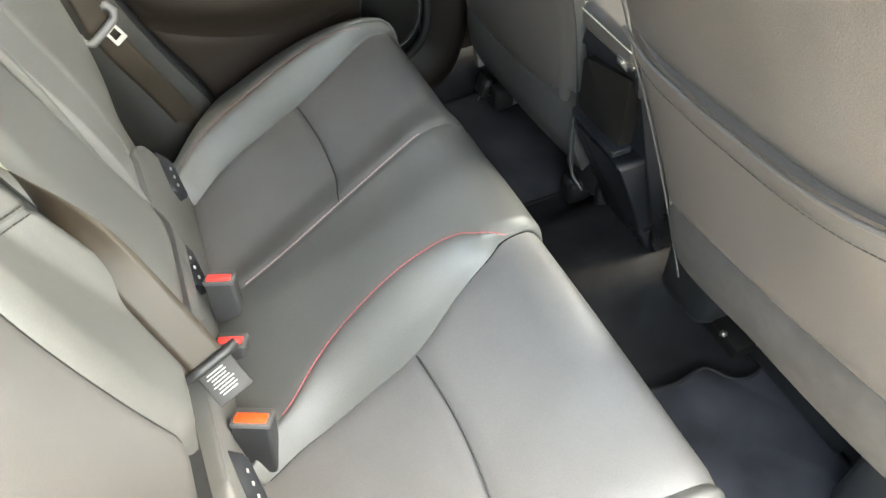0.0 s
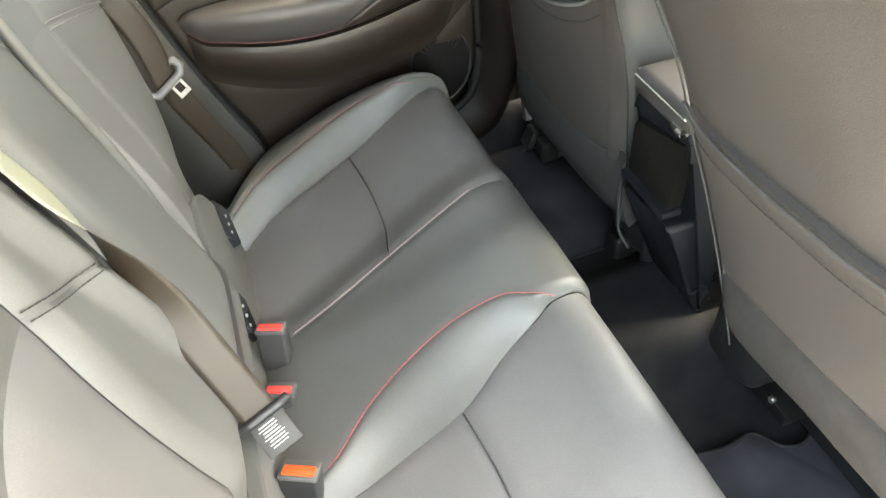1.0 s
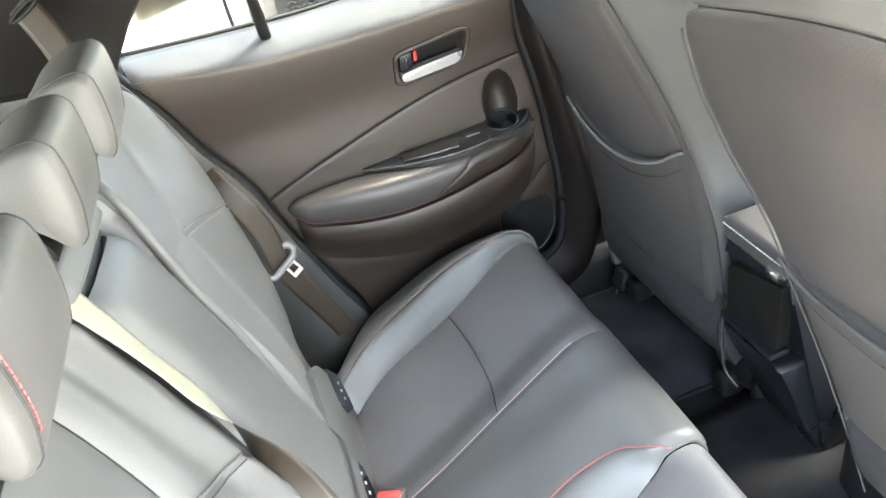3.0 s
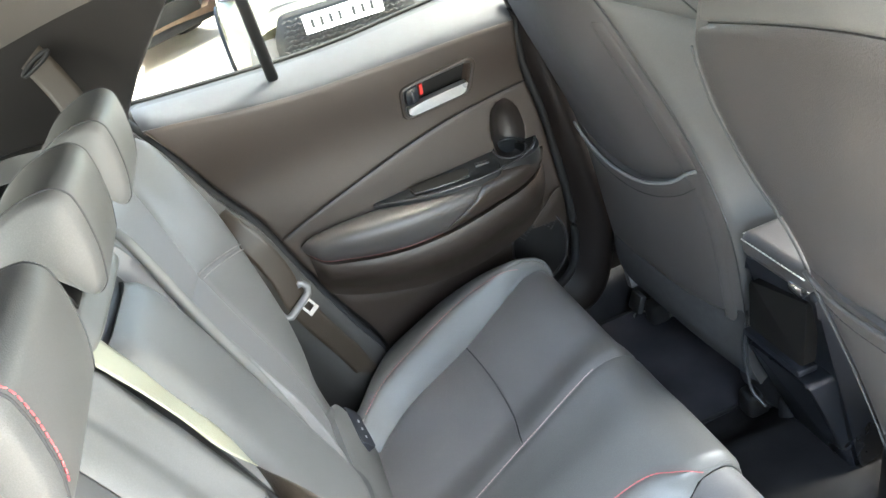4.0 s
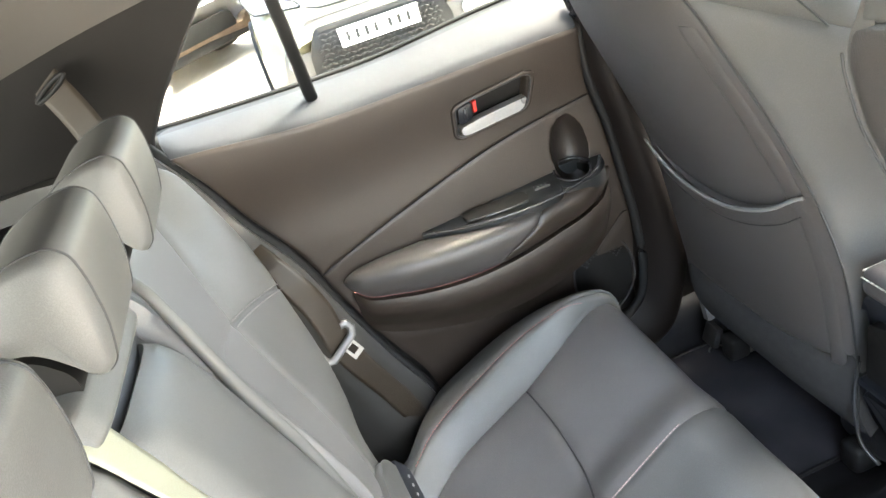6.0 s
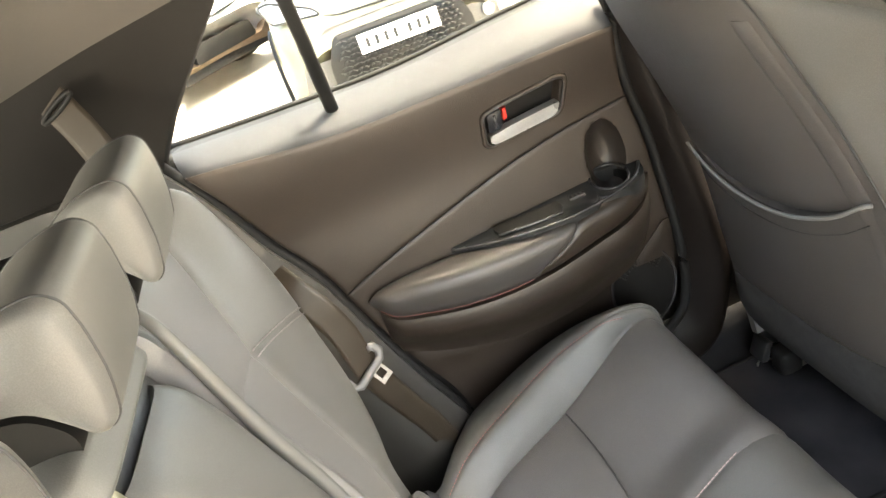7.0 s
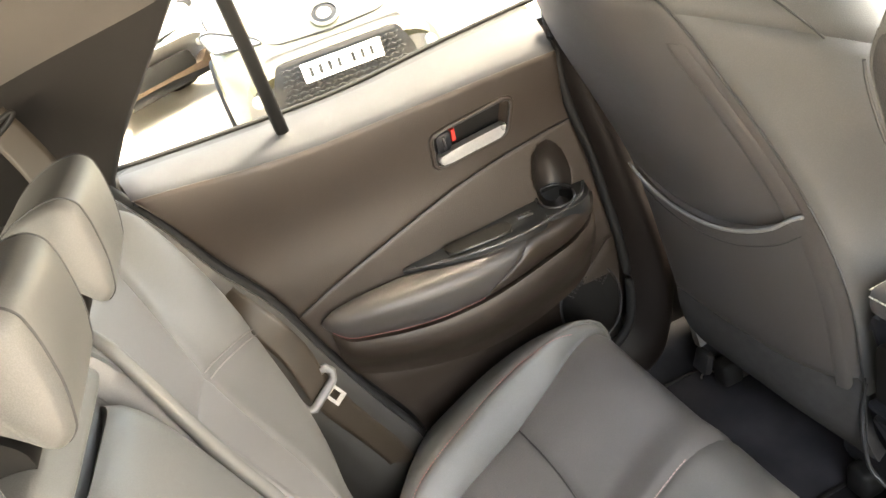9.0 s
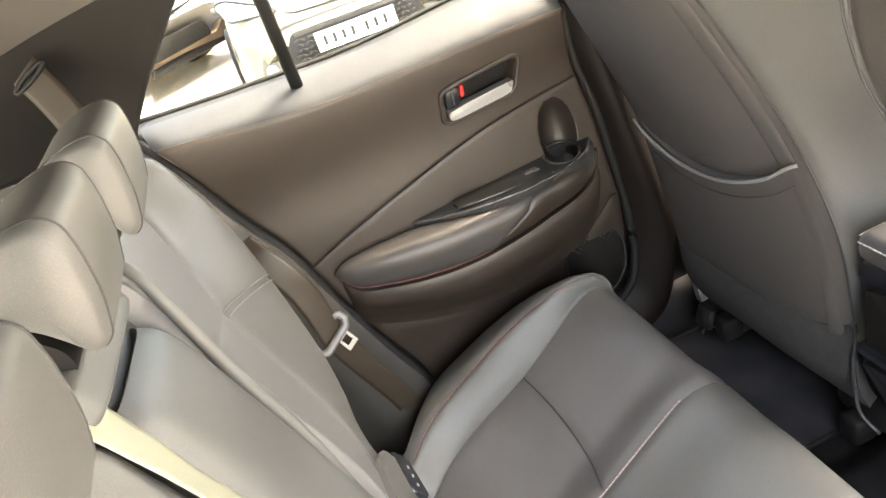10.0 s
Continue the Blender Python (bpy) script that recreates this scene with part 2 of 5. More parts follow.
def prism(outline, a, b, to, bevel=0.0, segs=2):
    """A plate with the outline (p, q), from depth a to depth b; to(p, q, depth) gives the place."""
    bm = bmesh.new()
    lo = [bm.verts.new(to(p, q, a)) for p, q in outline]
    hi = [bm.verts.new(to(p, q, b)) for p, q in outline]
    n = len(outline)
    bm.faces.new(lo[::-1])
    top = bm.faces.new(hi)
    for i in range(n):
        bm.faces.new((lo[i], lo[(i + 1) % n], hi[(i + 1) % n], hi[i]))
    if bevel:
        bmesh.ops.bevel(bm, geom=list(top.edges), offset=bevel, segments=segs, profile=0.5, affect="EDGES")
    return bm


def rounded(outline, r=0.01, n=5):
    """The outline with its corners rounded."""
    out = []
    k = len(outline)
    for i in range(k):
        p, a, b = Vector(outline[i]), Vector(outline[i - 1]), Vector(outline[(i + 1) % k])
        u, w = (a - p), (b - p)
        q = min(r, u.length * 0.45, w.length * 0.45)
        s, e = p + u.normalized() * q, p + w.normalized() * q
        for j in range(n + 1):
            t = j / n
            out.append(tuple((1 - t) ** 2 * s + 2 * t * (1 - t) * p + t * t * e))
    return out


# ---- rear bench: cushion ----
bench = thing("rear_bench_seat", "black leather rear bench seat with red stitching, built into the car", "car seat")

PROF_X = [-0.05, 0.0, 0.1, 0.2, 0.3, 0.39, 0.435, 0.466, 0.486, 0.493, 0.489, 0.476, 0.46]
PROF_Z = [0.109, 0.13, 0.172, 0.213, 0.255, 0.292, 0.308, 0.306, 0.284, 0.245, 0.17, 0.08, 0.02]
PROF_P = np.concatenate([[0], np.cumsum(np.hypot(np.diff(PROF_X), np.diff(PROF_Z)))])
prof_x, prof_z = curve_of(PROF_P, PROF_X), curve_of(PROF_P, PROF_Z)
P_END = float(PROF_P[-1])


def p_at(x):
    """The way along the cushion's profile at which it reaches x, on top."""
    return np.interp(x, PROF_X[:10], PROF_P[:10])


red_y = curve_of([0.0, 0.022, 0.076, 0.123, 0.229, 0.325, 0.375, 0.428, 0.47], [-0.232, -0.208, -0.179, -0.141, -0.091, -0.076, -0.084, -0.118, -0.113])
ridge_y = curve_of([0.0, 0.042, 0.10, 0.159, 0.26, 0.331, 0.425, 0.474], [-0.252, -0.237, -0.227, -0.216, -0.194, -0.154, -0.122, -0.116])
far_y = curve_of([0.0, 0.129, 0.241, 0.341, 0.412, 0.47], [0.078, 0.098, 0.123, 0.144, 0.158, 0.165])
edge_y = curve_of([0.0, 0.06, 0.111, 0.175, 0.245, 0.340, 0.41, 0.47], [0.382, 0.424, 0.442, 0.453, 0.464, 0.494, 0.518, 0.524])
stitch_y = curve_of([0.0, 0.068, 0.111, 0.18, 0.27, 0.32, 0.375, 0.425, 0.47], [0.425, 0.484, 0.502, 0.518, 0.533, 0.538, 0.535, 0.532, 0.534])
side_y = curve_of([0.0, 0.05, 0.094, 0.184, 0.282, 0.364, 0.43, 0.48], [0.50, 0.56, 0.598, 0.615, 0.614, 0.598, 0.566, 0.545])


def rise(x, y):
    """How far the cushion stands over the sunken inserts."""
    a, r = -ridge_y(x), -red_y(x)
    near = smooth(0, 1, (a + 0.004 - -y) / np.maximum(a - r, 0.012))
    far = smooth(0, 1, (far_y(x) + 0.10 - y) / 0.10)
    hump = np.where(y < 0, 0.036 * near, (0.036 - 0.010 * smooth(0.0, 0.10, y)) * far)
    e, o, w = edge_y(x) + np.where(y < 0, 0.018, 0.0), stitch_y(x) + np.where(y < 0, 0.028, 0.0), side_y(x) + np.where(y < 0, 0.028, 0.0)
    b = (0.055 - 0.010 * smooth(0.25, 0.43, x)) * smooth(0, 1, (np.abs(y) - e) / np.maximum(o - e, 0.015))
    b = b * np.where(y < 0, 1 - 0.92 * smooth(0.26, 0.42, x), 1.0)
    over = np.clip((np.abs(y) - o) / np.maximum(w - o, 0.01), 0, 1)
    return hump + b - 0.028 * over**2.6 + 0.004 * np.sin(np.clip((np.abs(y) - 0.15) / 0.3, 0, 1) * math.pi)


def cushion_at(p, y):
    x, z = prof_x(p), prof_z(p)
    tx, tz = prof_x(p + 0.004) - prof_x(p - 0.004), prof_z(p + 0.004) - prof_z(p - 0.004)
    l = np.hypot(tx, tz) + 1e-9
    xs = np.where(p < p_at(0.47), x, 0.47)
    h = rise(xs, y) * (1 - 0.8 * smooth(p_at(0.39), p_at(0.49), p))
    return x - h * tz / l, y, z + h * tx / l - 0.03 * y


def cushion_panel(name, ya, yb, pa, pb, mat, nu, nv, label="", **more):
    def fn(u, v):
        p0 = pa(u) if callable(pa) else pa
        p1 = pb(u) if callable(pb) else pb
        p = p0 + (p1 - p0) * v
        x = np.minimum(prof_x(np.minimum(p, p_at(0.47))), 0.47)
        y = ya(x) + (yb(x) - ya(x)) * u
        return cushion_at(p, y)
    return sheet(name, fn, nu, nv, mat, bench, label, **more)


def seam_p(u):
    return p_at(0.247 + 0.012 * np.sin(np.pi * np.asarray(u)))


def neg(f):
    """The same line on the near side, where the cushion is a little wider."""
    return lambda x: -f(x) - (0.018 if f is edge_y else 0.028)


cushion_panel("centre_cushion_panel", red_y, far_y, 0, P_END, LEATHER, 26, 60, "smooth raised middle of the cushion", flip=True, tuck=0.003, width=0.004)
cushion_panel("centre_bolster", ridge_y, red_y, 0, P_END, LEATHER, 14, 60, "sloping bolster beside the middle seat", flip=True, tuck=0.002, width=0.004)
cushion_panel("rear_insert", far_y, edge_y, 0, seam_p, INSERT, 26, 30, flip=True, tuck=0.003, width=0.004)
cushion_panel("front_insert", far_y, edge_y, seam_p, P_END, INSERT, 26, 40, flip=True, tuck=0.003, width=0.004)
cushion_panel("rear_insert", neg(edge_y), ridge_y, 0, seam_p, INSERT, 26, 30, flip=True, tuck=0.003, width=0.005)
cushion_panel("front_insert", neg(edge_y), ridge_y, seam_p, P_END, INSERT, 26, 40, flip=True, tuck=0.003, width=0.005)
for s in (1, -1):
    if s > 0:
        cushion_panel("side_bolster", edge_y, stitch_y, 0, P_END, LEATHER, 12, 60, flip=True)
        cushion_panel("bolster_side", stitch_y, side_y, 0, P_END, LEATHER, 12, 60, flip=True)
    else:
        cushion_panel("side_bolster", neg(stitch_y), neg(edge_y), 0, P_END, LEATHER, 12, 60, flip=True)
        cushion_panel("bolster_side", neg(side_y), neg(stitch_y), 0, P_END, LEATHER, 12, 60, flip=True)


def on_cushion(xs, yf, lift=0.001):
    out = []
    for x in xs:
        p = float(p_at(x))
        q = [float(c) for c in cushion_at(np.array(p), np.array(float(yf(x))))]
        out.append((q[0], q[1], q[2] + lift))
    return out


stitching("stitching", on_cushion(np.linspace(0.06, 0.43, 24), lambda x: red_y(x) - 0.001, 0.0012), RED_THREAD, bench, "raised red double stitching", r=0.0010, gap=0.0018)
stitching("stitching", on_cushion(np.linspace(0.06, 0.412, 20), lambda x: far_y(x), 0.001), DUSTY_THREAD, bench, "pale pinkish stitching", r=0.0011)
for s in (1, -1):
    stitching("stitching", on_cushion(np.linspace(0.02, 0.425, 30), lambda x: s * (stitch_y(x) - 0.004) - (0.028 if s < 0 else 0), 0.0006), PINK_THREAD, bench, "fine pale red stitching", r=0.0009, length=0.004, gap=0.003)

# seams between the rear and front inserts
for y0, y1 in ((far_y, edge_y), (neg(edge_y), ridge_y)):
    row = []
    for u in np.linspace(0.02, 0.98, 24):
        p = float(seam_p(u))
        x = float(prof_x(p))
        q = cushion_at(np.array(p), np.array(float(y0(x) + (y1(x) - y0(x)) * u)))
        row.append(tuple(float(c) for c in q))
    tube("insert_seam", row, 0.0016, DARK_THREAD, bench, "fine dark seam across the insert", segs=6)

# foam body under the covers
bm = bmesh.new()
body = [(-0.05, 0.02), (-0.05, 0.085), (0.0, 0.10), (0.40, 0.262), (0.45, 0.262), (0.468, 0.20), (0.45, 0.03)]
vs = [[bm.verts.new((x, y, z - 0.03 * y)) for x, z in body] for y in (-0.53, 0.53)]
bm.faces.new(vs[0]), bm.faces.new(vs[1][::-1])
for i in range(len(body)):
    j = (i + 1) % len(body)
    bm.faces.new((vs[0][i], vs[1][i], vs[1][j], vs[0][j]))
part("foam_base", bm, DARK, bench, smooth=False)

# ---- rear bench: backrest ----
MID = 0.043
LEAN = radians(19.5)
BU, BN = Vector((-math.sin(LEAN), 0, math.cos(LEAN))), Vector((math.cos(LEAN), 0, math.sin(LEAN)))
BITE = Vector((0, 0, 0.17))


def back_at(y, s, d):
    """A place on the backrest: y across, s up along it, d out of it."""
    y, s, d = np.broadcast_arrays(np.asarray(y, float), np.asarray(s, float), np.asarray(d, float))
    return BITE.x + s * BU.x + d * BN.x, y, BITE.z + s * BU.z + d * BN.z


def B(y, s, d):
    return Vector([float(c) for c in back_at(y, s, d)])


back_e = curve_of([-0.05, 0.1, 0.3, 0.468, 0.563, 0.641, 0.74], [0.32, 0.335, 0.37, 0.417, 0.49, 0.535, 0.56])
back_o = curve_of([-0.05, 0.1, 0.28, 0.42, 0.5, 0.6, 0.74], [0.375, 0.38, 0.415, 0.488, 0.54, 0.585, 0.61])


band_e = curve_of([-0.05, 0.27, 0.40, 0.48, 0.54, 0.62, 0.74], [0.345, 0.335, 0.31, 0.285, 0.27, 0.26, 0.26])
def edge_b(s):
    return back_e(s) + 0.10


def edge_o(s):
    return back_o(s) + 0.10


far_e = curve_of([-0.05, 0.10, 0.25, 0.35, 0.44, 0.525, 0.59, 0.663, 0.74], [0.285, 0.292, 0.300, 0.310, 0.318, 0.336, 0.377, 0.424, 0.450])
far_o = curve_of([-0.05, 0.10, 0.20, 0.29, 0.35, 0.43, 0.50, 0.60, 0.74], [0.365, 0.388, 0.418, 0.468, 0.488, 0.510, 0.528, 0.535, 0.520])
far_base = curve_of([-0.05, 0.10, 0.20, 0.28, 0.45, 0.74], [-0.045, -0.020, 0.008, 0.022, 0.029, 0.030])
far_crest = curve_of([-0.05, 0.10, 0.20, 0.24, 0.29, 0.35, 0.43, 0.50, 0.74], [-0.04, -0.015, 0.006, 0.022, 0.037, 0.050, 0.064, 0.076, 0.080])


def far_rise(y, s):
    """The far outer backrest: a shallow insert that swells to a rounded shoulder."""
    e, o = far_e(s), far_o(s)
    t = (y - e) / (o - e)
    base, crest = far_base(s), far_crest(s)
    swell = smooth(0.0, 1.0, np.clip(t, 0, 0.8) / 0.8)
    groove = 0.004 * np.exp(-((y - e) / 0.008) ** 2)
    roll = 0.012 * smooth(0.21, 0.175, y) - 0.03 * smooth(0.172, 0.155, y)
    top = np.clip((s - 0.675) / 0.09, 0, 1)
    return base + (crest - base) * swell - 0.075 * np.clip((t - 0.74) / 0.26, 0, 1) ** 2.2 - groove + roll - 0.10 * top**2.5


def near_rise(y, s):
    """The near outer backrest, with a band beside its insert."""
    e, o = edge_b(s), edge_o(s)
    t = (y - e) / (o - e)
    tall = 0.066 - 0.035 * smooth(0.5, 0.7, s)
    roll = 0.02 * smooth(0.215, 0.18, y) - 0.03 * smooth(0.172, 0.155, y)
    top = np.clip((s - 0.675) / 0.09, 0, 1)
    band = 0.017 * smooth(band_e(s) + 0.004, band_e(s) - 0.03, y)
    return band + tall * smooth(0, 0.75, t) - 0.07 * np.clip((t - 0.78) / 0.22, 0, 1) ** 2 + roll - 0.10 * top**2.5 - 0.05 * smooth(0.19, 0.08, s)


def back_panel(name, side, ya, yb, sa, sb, mat, nu, nv, label="", **more):
    def fn(u, v):
        s0 = sa(u) if callable(sa) else sa
        s1 = sb(u) if callable(sb) else sb
        s = s0 + (s1 - s0) * v
        y = ya(s) + (yb(s) - ya(s)) * u
        x, yy, z = back_at(y, s, (far_rise if side > 0 else near_rise)(y, s))
        return x, yy if side > 0 else 2 * MID - yy, z
    return sheet(name, fn, nu, nv, mat, bench, label, flip=side < 0, **more)


def inner(s):
    return 0.157 + 0 * s


def mid_seam(u):
    return 0.497 - 0.03 * np.asarray(u) ** 3 + 0.012 * np.sin(np.pi * np.asarray(u))


def band_seam(u):
    return 0.50 - 0.075 * np.asarray(u)


def far_mid(u):
    return 0.545 - 0.022 * np.asarray(u) ** 2


def far_cross(u):
    return 0.520 - 0.085 * np.asarray(u) ** 1.2


back_panel("lower_back_insert", 1, inner, far_e, -0.05, far_mid, INSERT, 40, 50, tuck=0.003, width=0.004)
back_panel("upper_back_insert", 1, inner, far_e, far_mid, 0.74, INSERT, 40, 24, tuck=0.003, width=0.004)
back_panel("back_bolster", 1, far_e, far_o, -0.05, far_cross, LEATHER, 36, 56, tuck=0.003, width=0.004)
back_panel("shoulder_bolster", 1, far_e, far_o, far_cross, 0.74, LEATHER, 36, 30, tuck=0.003, width=0.004)
for off in (-0.005, 0.005):
    line = []
    for u in np.linspace(0.02, 0.80, 18):
        s = float(far_cross(u)) + off
        y = float(far_e(s) + (far_o(s) - far_e(s)) * u)
        line.append(tuple(B(y, s, float(far_rise(np.array(y), np.array(s))) + 0.001)))
    stitching("stitching", line, PALE_THREAD, bench, "grey twin stitching", r=0.0012)

back_panel("lower_back_insert", -1, band_e, edge_b, -0.05, mid_seam, INSERT, 30, 36)
back_panel("upper_back_insert", -1, band_e, edge_b, mid_seam, 0.74, LEATHER, 30, 24)
back_panel("lower_inner_bolster", -1, inner, band_e, -0.05, lambda u: band_seam(1 - u), LEATHER, 16, 36)
back_panel("upper_inner_bolster", -1, inner, band_e, lambda u: band_seam(1 - u), 0.74, LEATHER, 16, 24)
back_panel("back_bolster", -1, edge_b, edge_o, -0.05, lambda u: 0.452 - 0.02 * np.asarray(u), LEATHER, 20, 36)
back_panel("shoulder_bolster", -1, edge_b, edge_o, lambda u: 0.452 - 0.02 * np.asarray(u), 0.74, LEATHER, 20, 26)
for off in (-0.006, 0.006):
    line = []
    for u in np.linspace(0.98, 0.2, 14):
        s = float(band_seam(1 - u)) + off
        y = float(0.157 + (band_e(s) - 0.157) * u)
        q = B(y, s, float(near_rise(np.array(y), np.array(s))) + 0.001)
        line.append((q.x, 2 * MID - q.y, q.z))
    stitching("stitching", line, DARK_THREAD, bench, "dark twin stitching", r=0.0010)

# body of the backrests and the middle section round the folding armrest
for side in (1, -1):
    y0, y1 = (0.165, 0.36) if side > 0 else (-0.344, -0.079)
    bm = rounded_box((y1 - y0, 0.80, 0.12), 0.02, 3)
    bmesh.ops.transform(bm, matrix=Matrix.Translation(B((y0 + y1) / 2, 0.29, -0.085)) @ Matrix((( 0, BU.x, BN.x), (1, 0, 0), (0, BU.z, BN.z))).to_4x4(), verts=bm.verts)
    part("backrest_body", bm, DARK, bench)


def to_back(p, q, d):
    return B(p, q, d)


frame_outline = rounded([(-0.066, 0.10), (0.152, 0.10), (0.152, 0.705), (-0.066, 0.705)], 0.03)
part("middle_backrest", prism(frame_outline, -0.10, 0.018, to_back, 0.014, 3), LEATHER, bench, "leather surround of the folding armrest")


def arm_fn(u, v):
    s = 0.14 + (0.528 + 0.014 * (1 - u)) * v
    a = -0.05 - 0.03 * (1 - v)
    y = a + (0.142 - a) * u
    d = 0.036 + 0.024 * v - 0.02 * (np.abs(2 * u - 1) ** 6) - 0.02 * (np.abs(2 * v - 1) ** 10)
    return back_at(y, s, d)


# dark plate behind the armrest stands for the shadow in the gap round it
gap = rounded([(-0.088, 0.134), (0.149, 0.134), (0.149, 0.684), (-0.057, 0.698)], 0.016)
part("armrest_gap_shade", prism(gap, 0.0, 0.0215, to_back, 0.002), PLASTIC, bench, "dark plate painting the shade in the gap round the armrest")
sheet("folding_armrest", arm_fn, 24, 40, LEATHER, bench, "folded-up leather centre armrest", thick=0.04, tuck=0.004, width=0.008)

roll_y = curve_of([0.15, 0.43, 0.54, 0.60, 0.66, 0.70, 0.73], [0.156, 0.158, 0.160, 0.164, 0.171, 0.184, 0.212])
roll_d = curve_of([0.15, 0.25, 0.43, 0.52, 0.60, 0.66, 0.70, 0.73], [-0.014, 0.008, 0.034, 0.040, 0.048, 0.053, 0.050, 0.030])
tube("edge_roll", [B(float(roll_y(s)), s, float(roll_d(s))) for s in np.linspace(0.15, 0.73, 60)], 0.0095, LEATHER, bench, "rolled leather edge of the outer backrest", segs=14, taper=lambda t: 0.7 + 0.3 * math.sin(math.pi * t))


def ledge_fn(u, v):
    s0 = 0.678 + 0.013 * (1 - u)
    s = s0 + (0.748 - s0) * v
    y = -0.078 + (0.160 + 0.078) * u
    d = 0.052 - 0.008 * v - 0.030 * np.clip(1 - v / 0.22, 0, 1) ** 2.2 - 0.02 * np.abs(2 * u - 1) ** 8 - 0.04 * np.clip((v - 0.6) / 0.4, 0, 1) ** 2
    return back_at(y, s, d)


sheet("upper_surround", ledge_fn, 30, 24, LEATHER, bench, "leather ledge over the folding armrest", thick=0.03, tuck=0.003)

# ---- headrests of the bench ----


SIDE = [(0.708, 0.070), (0.713, 0.084), (0.742, 0.104), (0.781, 0.121), (0.803, 0.127), (0.817, 0.120), (0.824, 0.100), (0.826, 0.073), (0.822, 0.045), (0.812, 0.018), (0.796, 0.002), (0.782, 0.018), (0.764, 0.052), (0.732, 0.064)]
UNDER = [(0.702, 0.000), (0.707, 0.044), (0.728, 0.052), (0.757, 0.042), (0.773, 0.016), (0.750, -0.014)]


def headrest(y0, y1, lift, label, thread=None):
    """A comma-shaped headrest: one side outline, carried across, with rounded ends and two posts."""
    top = thing("headrest", label, "headrest", "rear headrests")
    ring = [(s + lift, d) for s, d in rounded(SIDE, 0.016, 4)]
    n = len(ring)
    cs, cd = sum(p[0] for p in ring) / n, sum(p[1] for p in ring) / n
    ends = [(0.0, 0.84), (0.004, 0.91), (0.009, 0.96), (0.016, 0.985), (0.024, 1.0)]
    width = y1 - y0
    rows = [(y0 + a, f) for a, f in ends] + [(y0 + width * k / 12, 1.0) for k in range(2, 11)] + [(y1 - a, f) for a, f in ends[::-1]]
    verts, faces = [], []
    for y, f in rows:
        e = abs(2 * (y - y0) / width - 1)
        for s, d in ring:
            swell = 0.006 * (1 - e**2) * smooth(0.06, 0.12, d)
            verts.append(B(y, cs + (s - cs) * f, cd + (d - cd) * f + float(swell)))
    for i in range(len(rows) - 1):
        for k in range(n):
            m = (k + 1) % n
            faces.append((i * n + k, i * n + m, (i + 1) * n + m, (i + 1) * n + k))
    for base, y in ((0, y0), ((len(rows) - 1) * n, y1)):
        verts.append(B(y, cs, cd))
        c = len(verts) - 1
        faces += [(c, base + (k + 1) % n, base + k) if base == 0 else (c, base + k, base + (k + 1) % n) for k in range(n)]
    pad = link("pad", verts, faces, LEATHER, top)
    bm = bmesh.new()
    bm.from_mesh(pad.data)
    bmesh.ops.recalc_face_normals(bm, faces=bm.faces)
    bm.to_mesh(pad.data)
    bm.free()
    pad.data.set_sharp_from_angle(angle=radians(70))
    for r in (3, len(rows) - 4):
        seam = [Vector(v) for v in verts[r * n:(r + 1) * n]]
        tube("piping", seam, 0.0013, DARK_THREAD, top, "dark piped seam", segs=6, closed=True, up=(0, 1, 0))
        if thread is not None and r == 3:
            stitching("stitching", [q + Vector((0.002, 0.004, 0.001)) for q in seam[10:n // 2]], thread, top, "red stitching", r=0.0009, length=0.004)
    part("underside", prism(rounded(UNDER, 0.012), y0 + 0.012, y1 - 0.012, lambda p, q, d: B(d, p + lift, q), 0.002), BLACK, top, "dark plastic underside")
    for y in ((y0 + y1) / 2 - 0.045, (y0 + y1) / 2 + 0.045):
        tube("post", [B(y, 0.66, -0.05), B(y, 0.70, -0.02), B(y, 0.745, 0.01)], 0.006, CHROME, top)
    return top


headrest(0.213, 0.400, 0.0, "black leather outer headrest on the rear backrest")
headrest(-0.040, 0.122, 0.016, "low black leather middle headrest on the rear backrest")
headrest(-0.345, -0.155, 0.016, "black leather outer headrest with red stitching", RED_THREAD)

# ---- far rear door ----
door = thing("door_1", "closed rear car door with dark vinyl trim and leather armrest", "car door", kind="structure")
door_rear = curve_of([0.05, 0.188, 0.294, 0.473, 0.583, 0.674, 0.791, 0.862], [0.12, 0.095, 0.052, -0.013, -0.05, -0.10, -0.15, -0.19])
door_front = curve_of([0.05, 0.12, 0.18, 0.25, 0.37, 0.487, 0.60, 0.71, 0.87], [0.40, 0.50, 0.572, 0.594, 0.596, 0.584, 0.571, 0.552, 0.548])
sill_z = curve_of([-0.2, 0.0, 0.19, 0.38, 0.6], [0.872, 0.862, 0.858, 0.872, 0.885])
crease_z = curve_of([-0.2, -0.1, 0.0, 0.1, 0.25, 0.45, 0.6], [0.838, 0.828, 0.815, 0.807, 0.806, 0.806, 0.804])
line_z = curve_of([-0.06, -0.02, 0.168, 0.352, 0.572, 0.62], [0.508, 0.526, 0.591, 0.642, 0.673, 0.678])
low_z = curve_of([0.0, 0.028, 0.175, 0.294, 0.428, 0.516, 0.58], [0.37, 0.353, 0.295, 0.277, 0.296, 0.334, 0.40])


HANDLE = [(0.299, 0.742), (0.330, 0.748), (0.432, 0.758), (0.446, 0.754), (0.447, 0.744), (0.434, 0.702), (0.424, 0.693), (0.304, 0.683), (0.295, 0.690)]
HOLLOW_C, HOLLOW_A, HOLLOW_B = (0.4965, 0.578), 0.038, 0.072


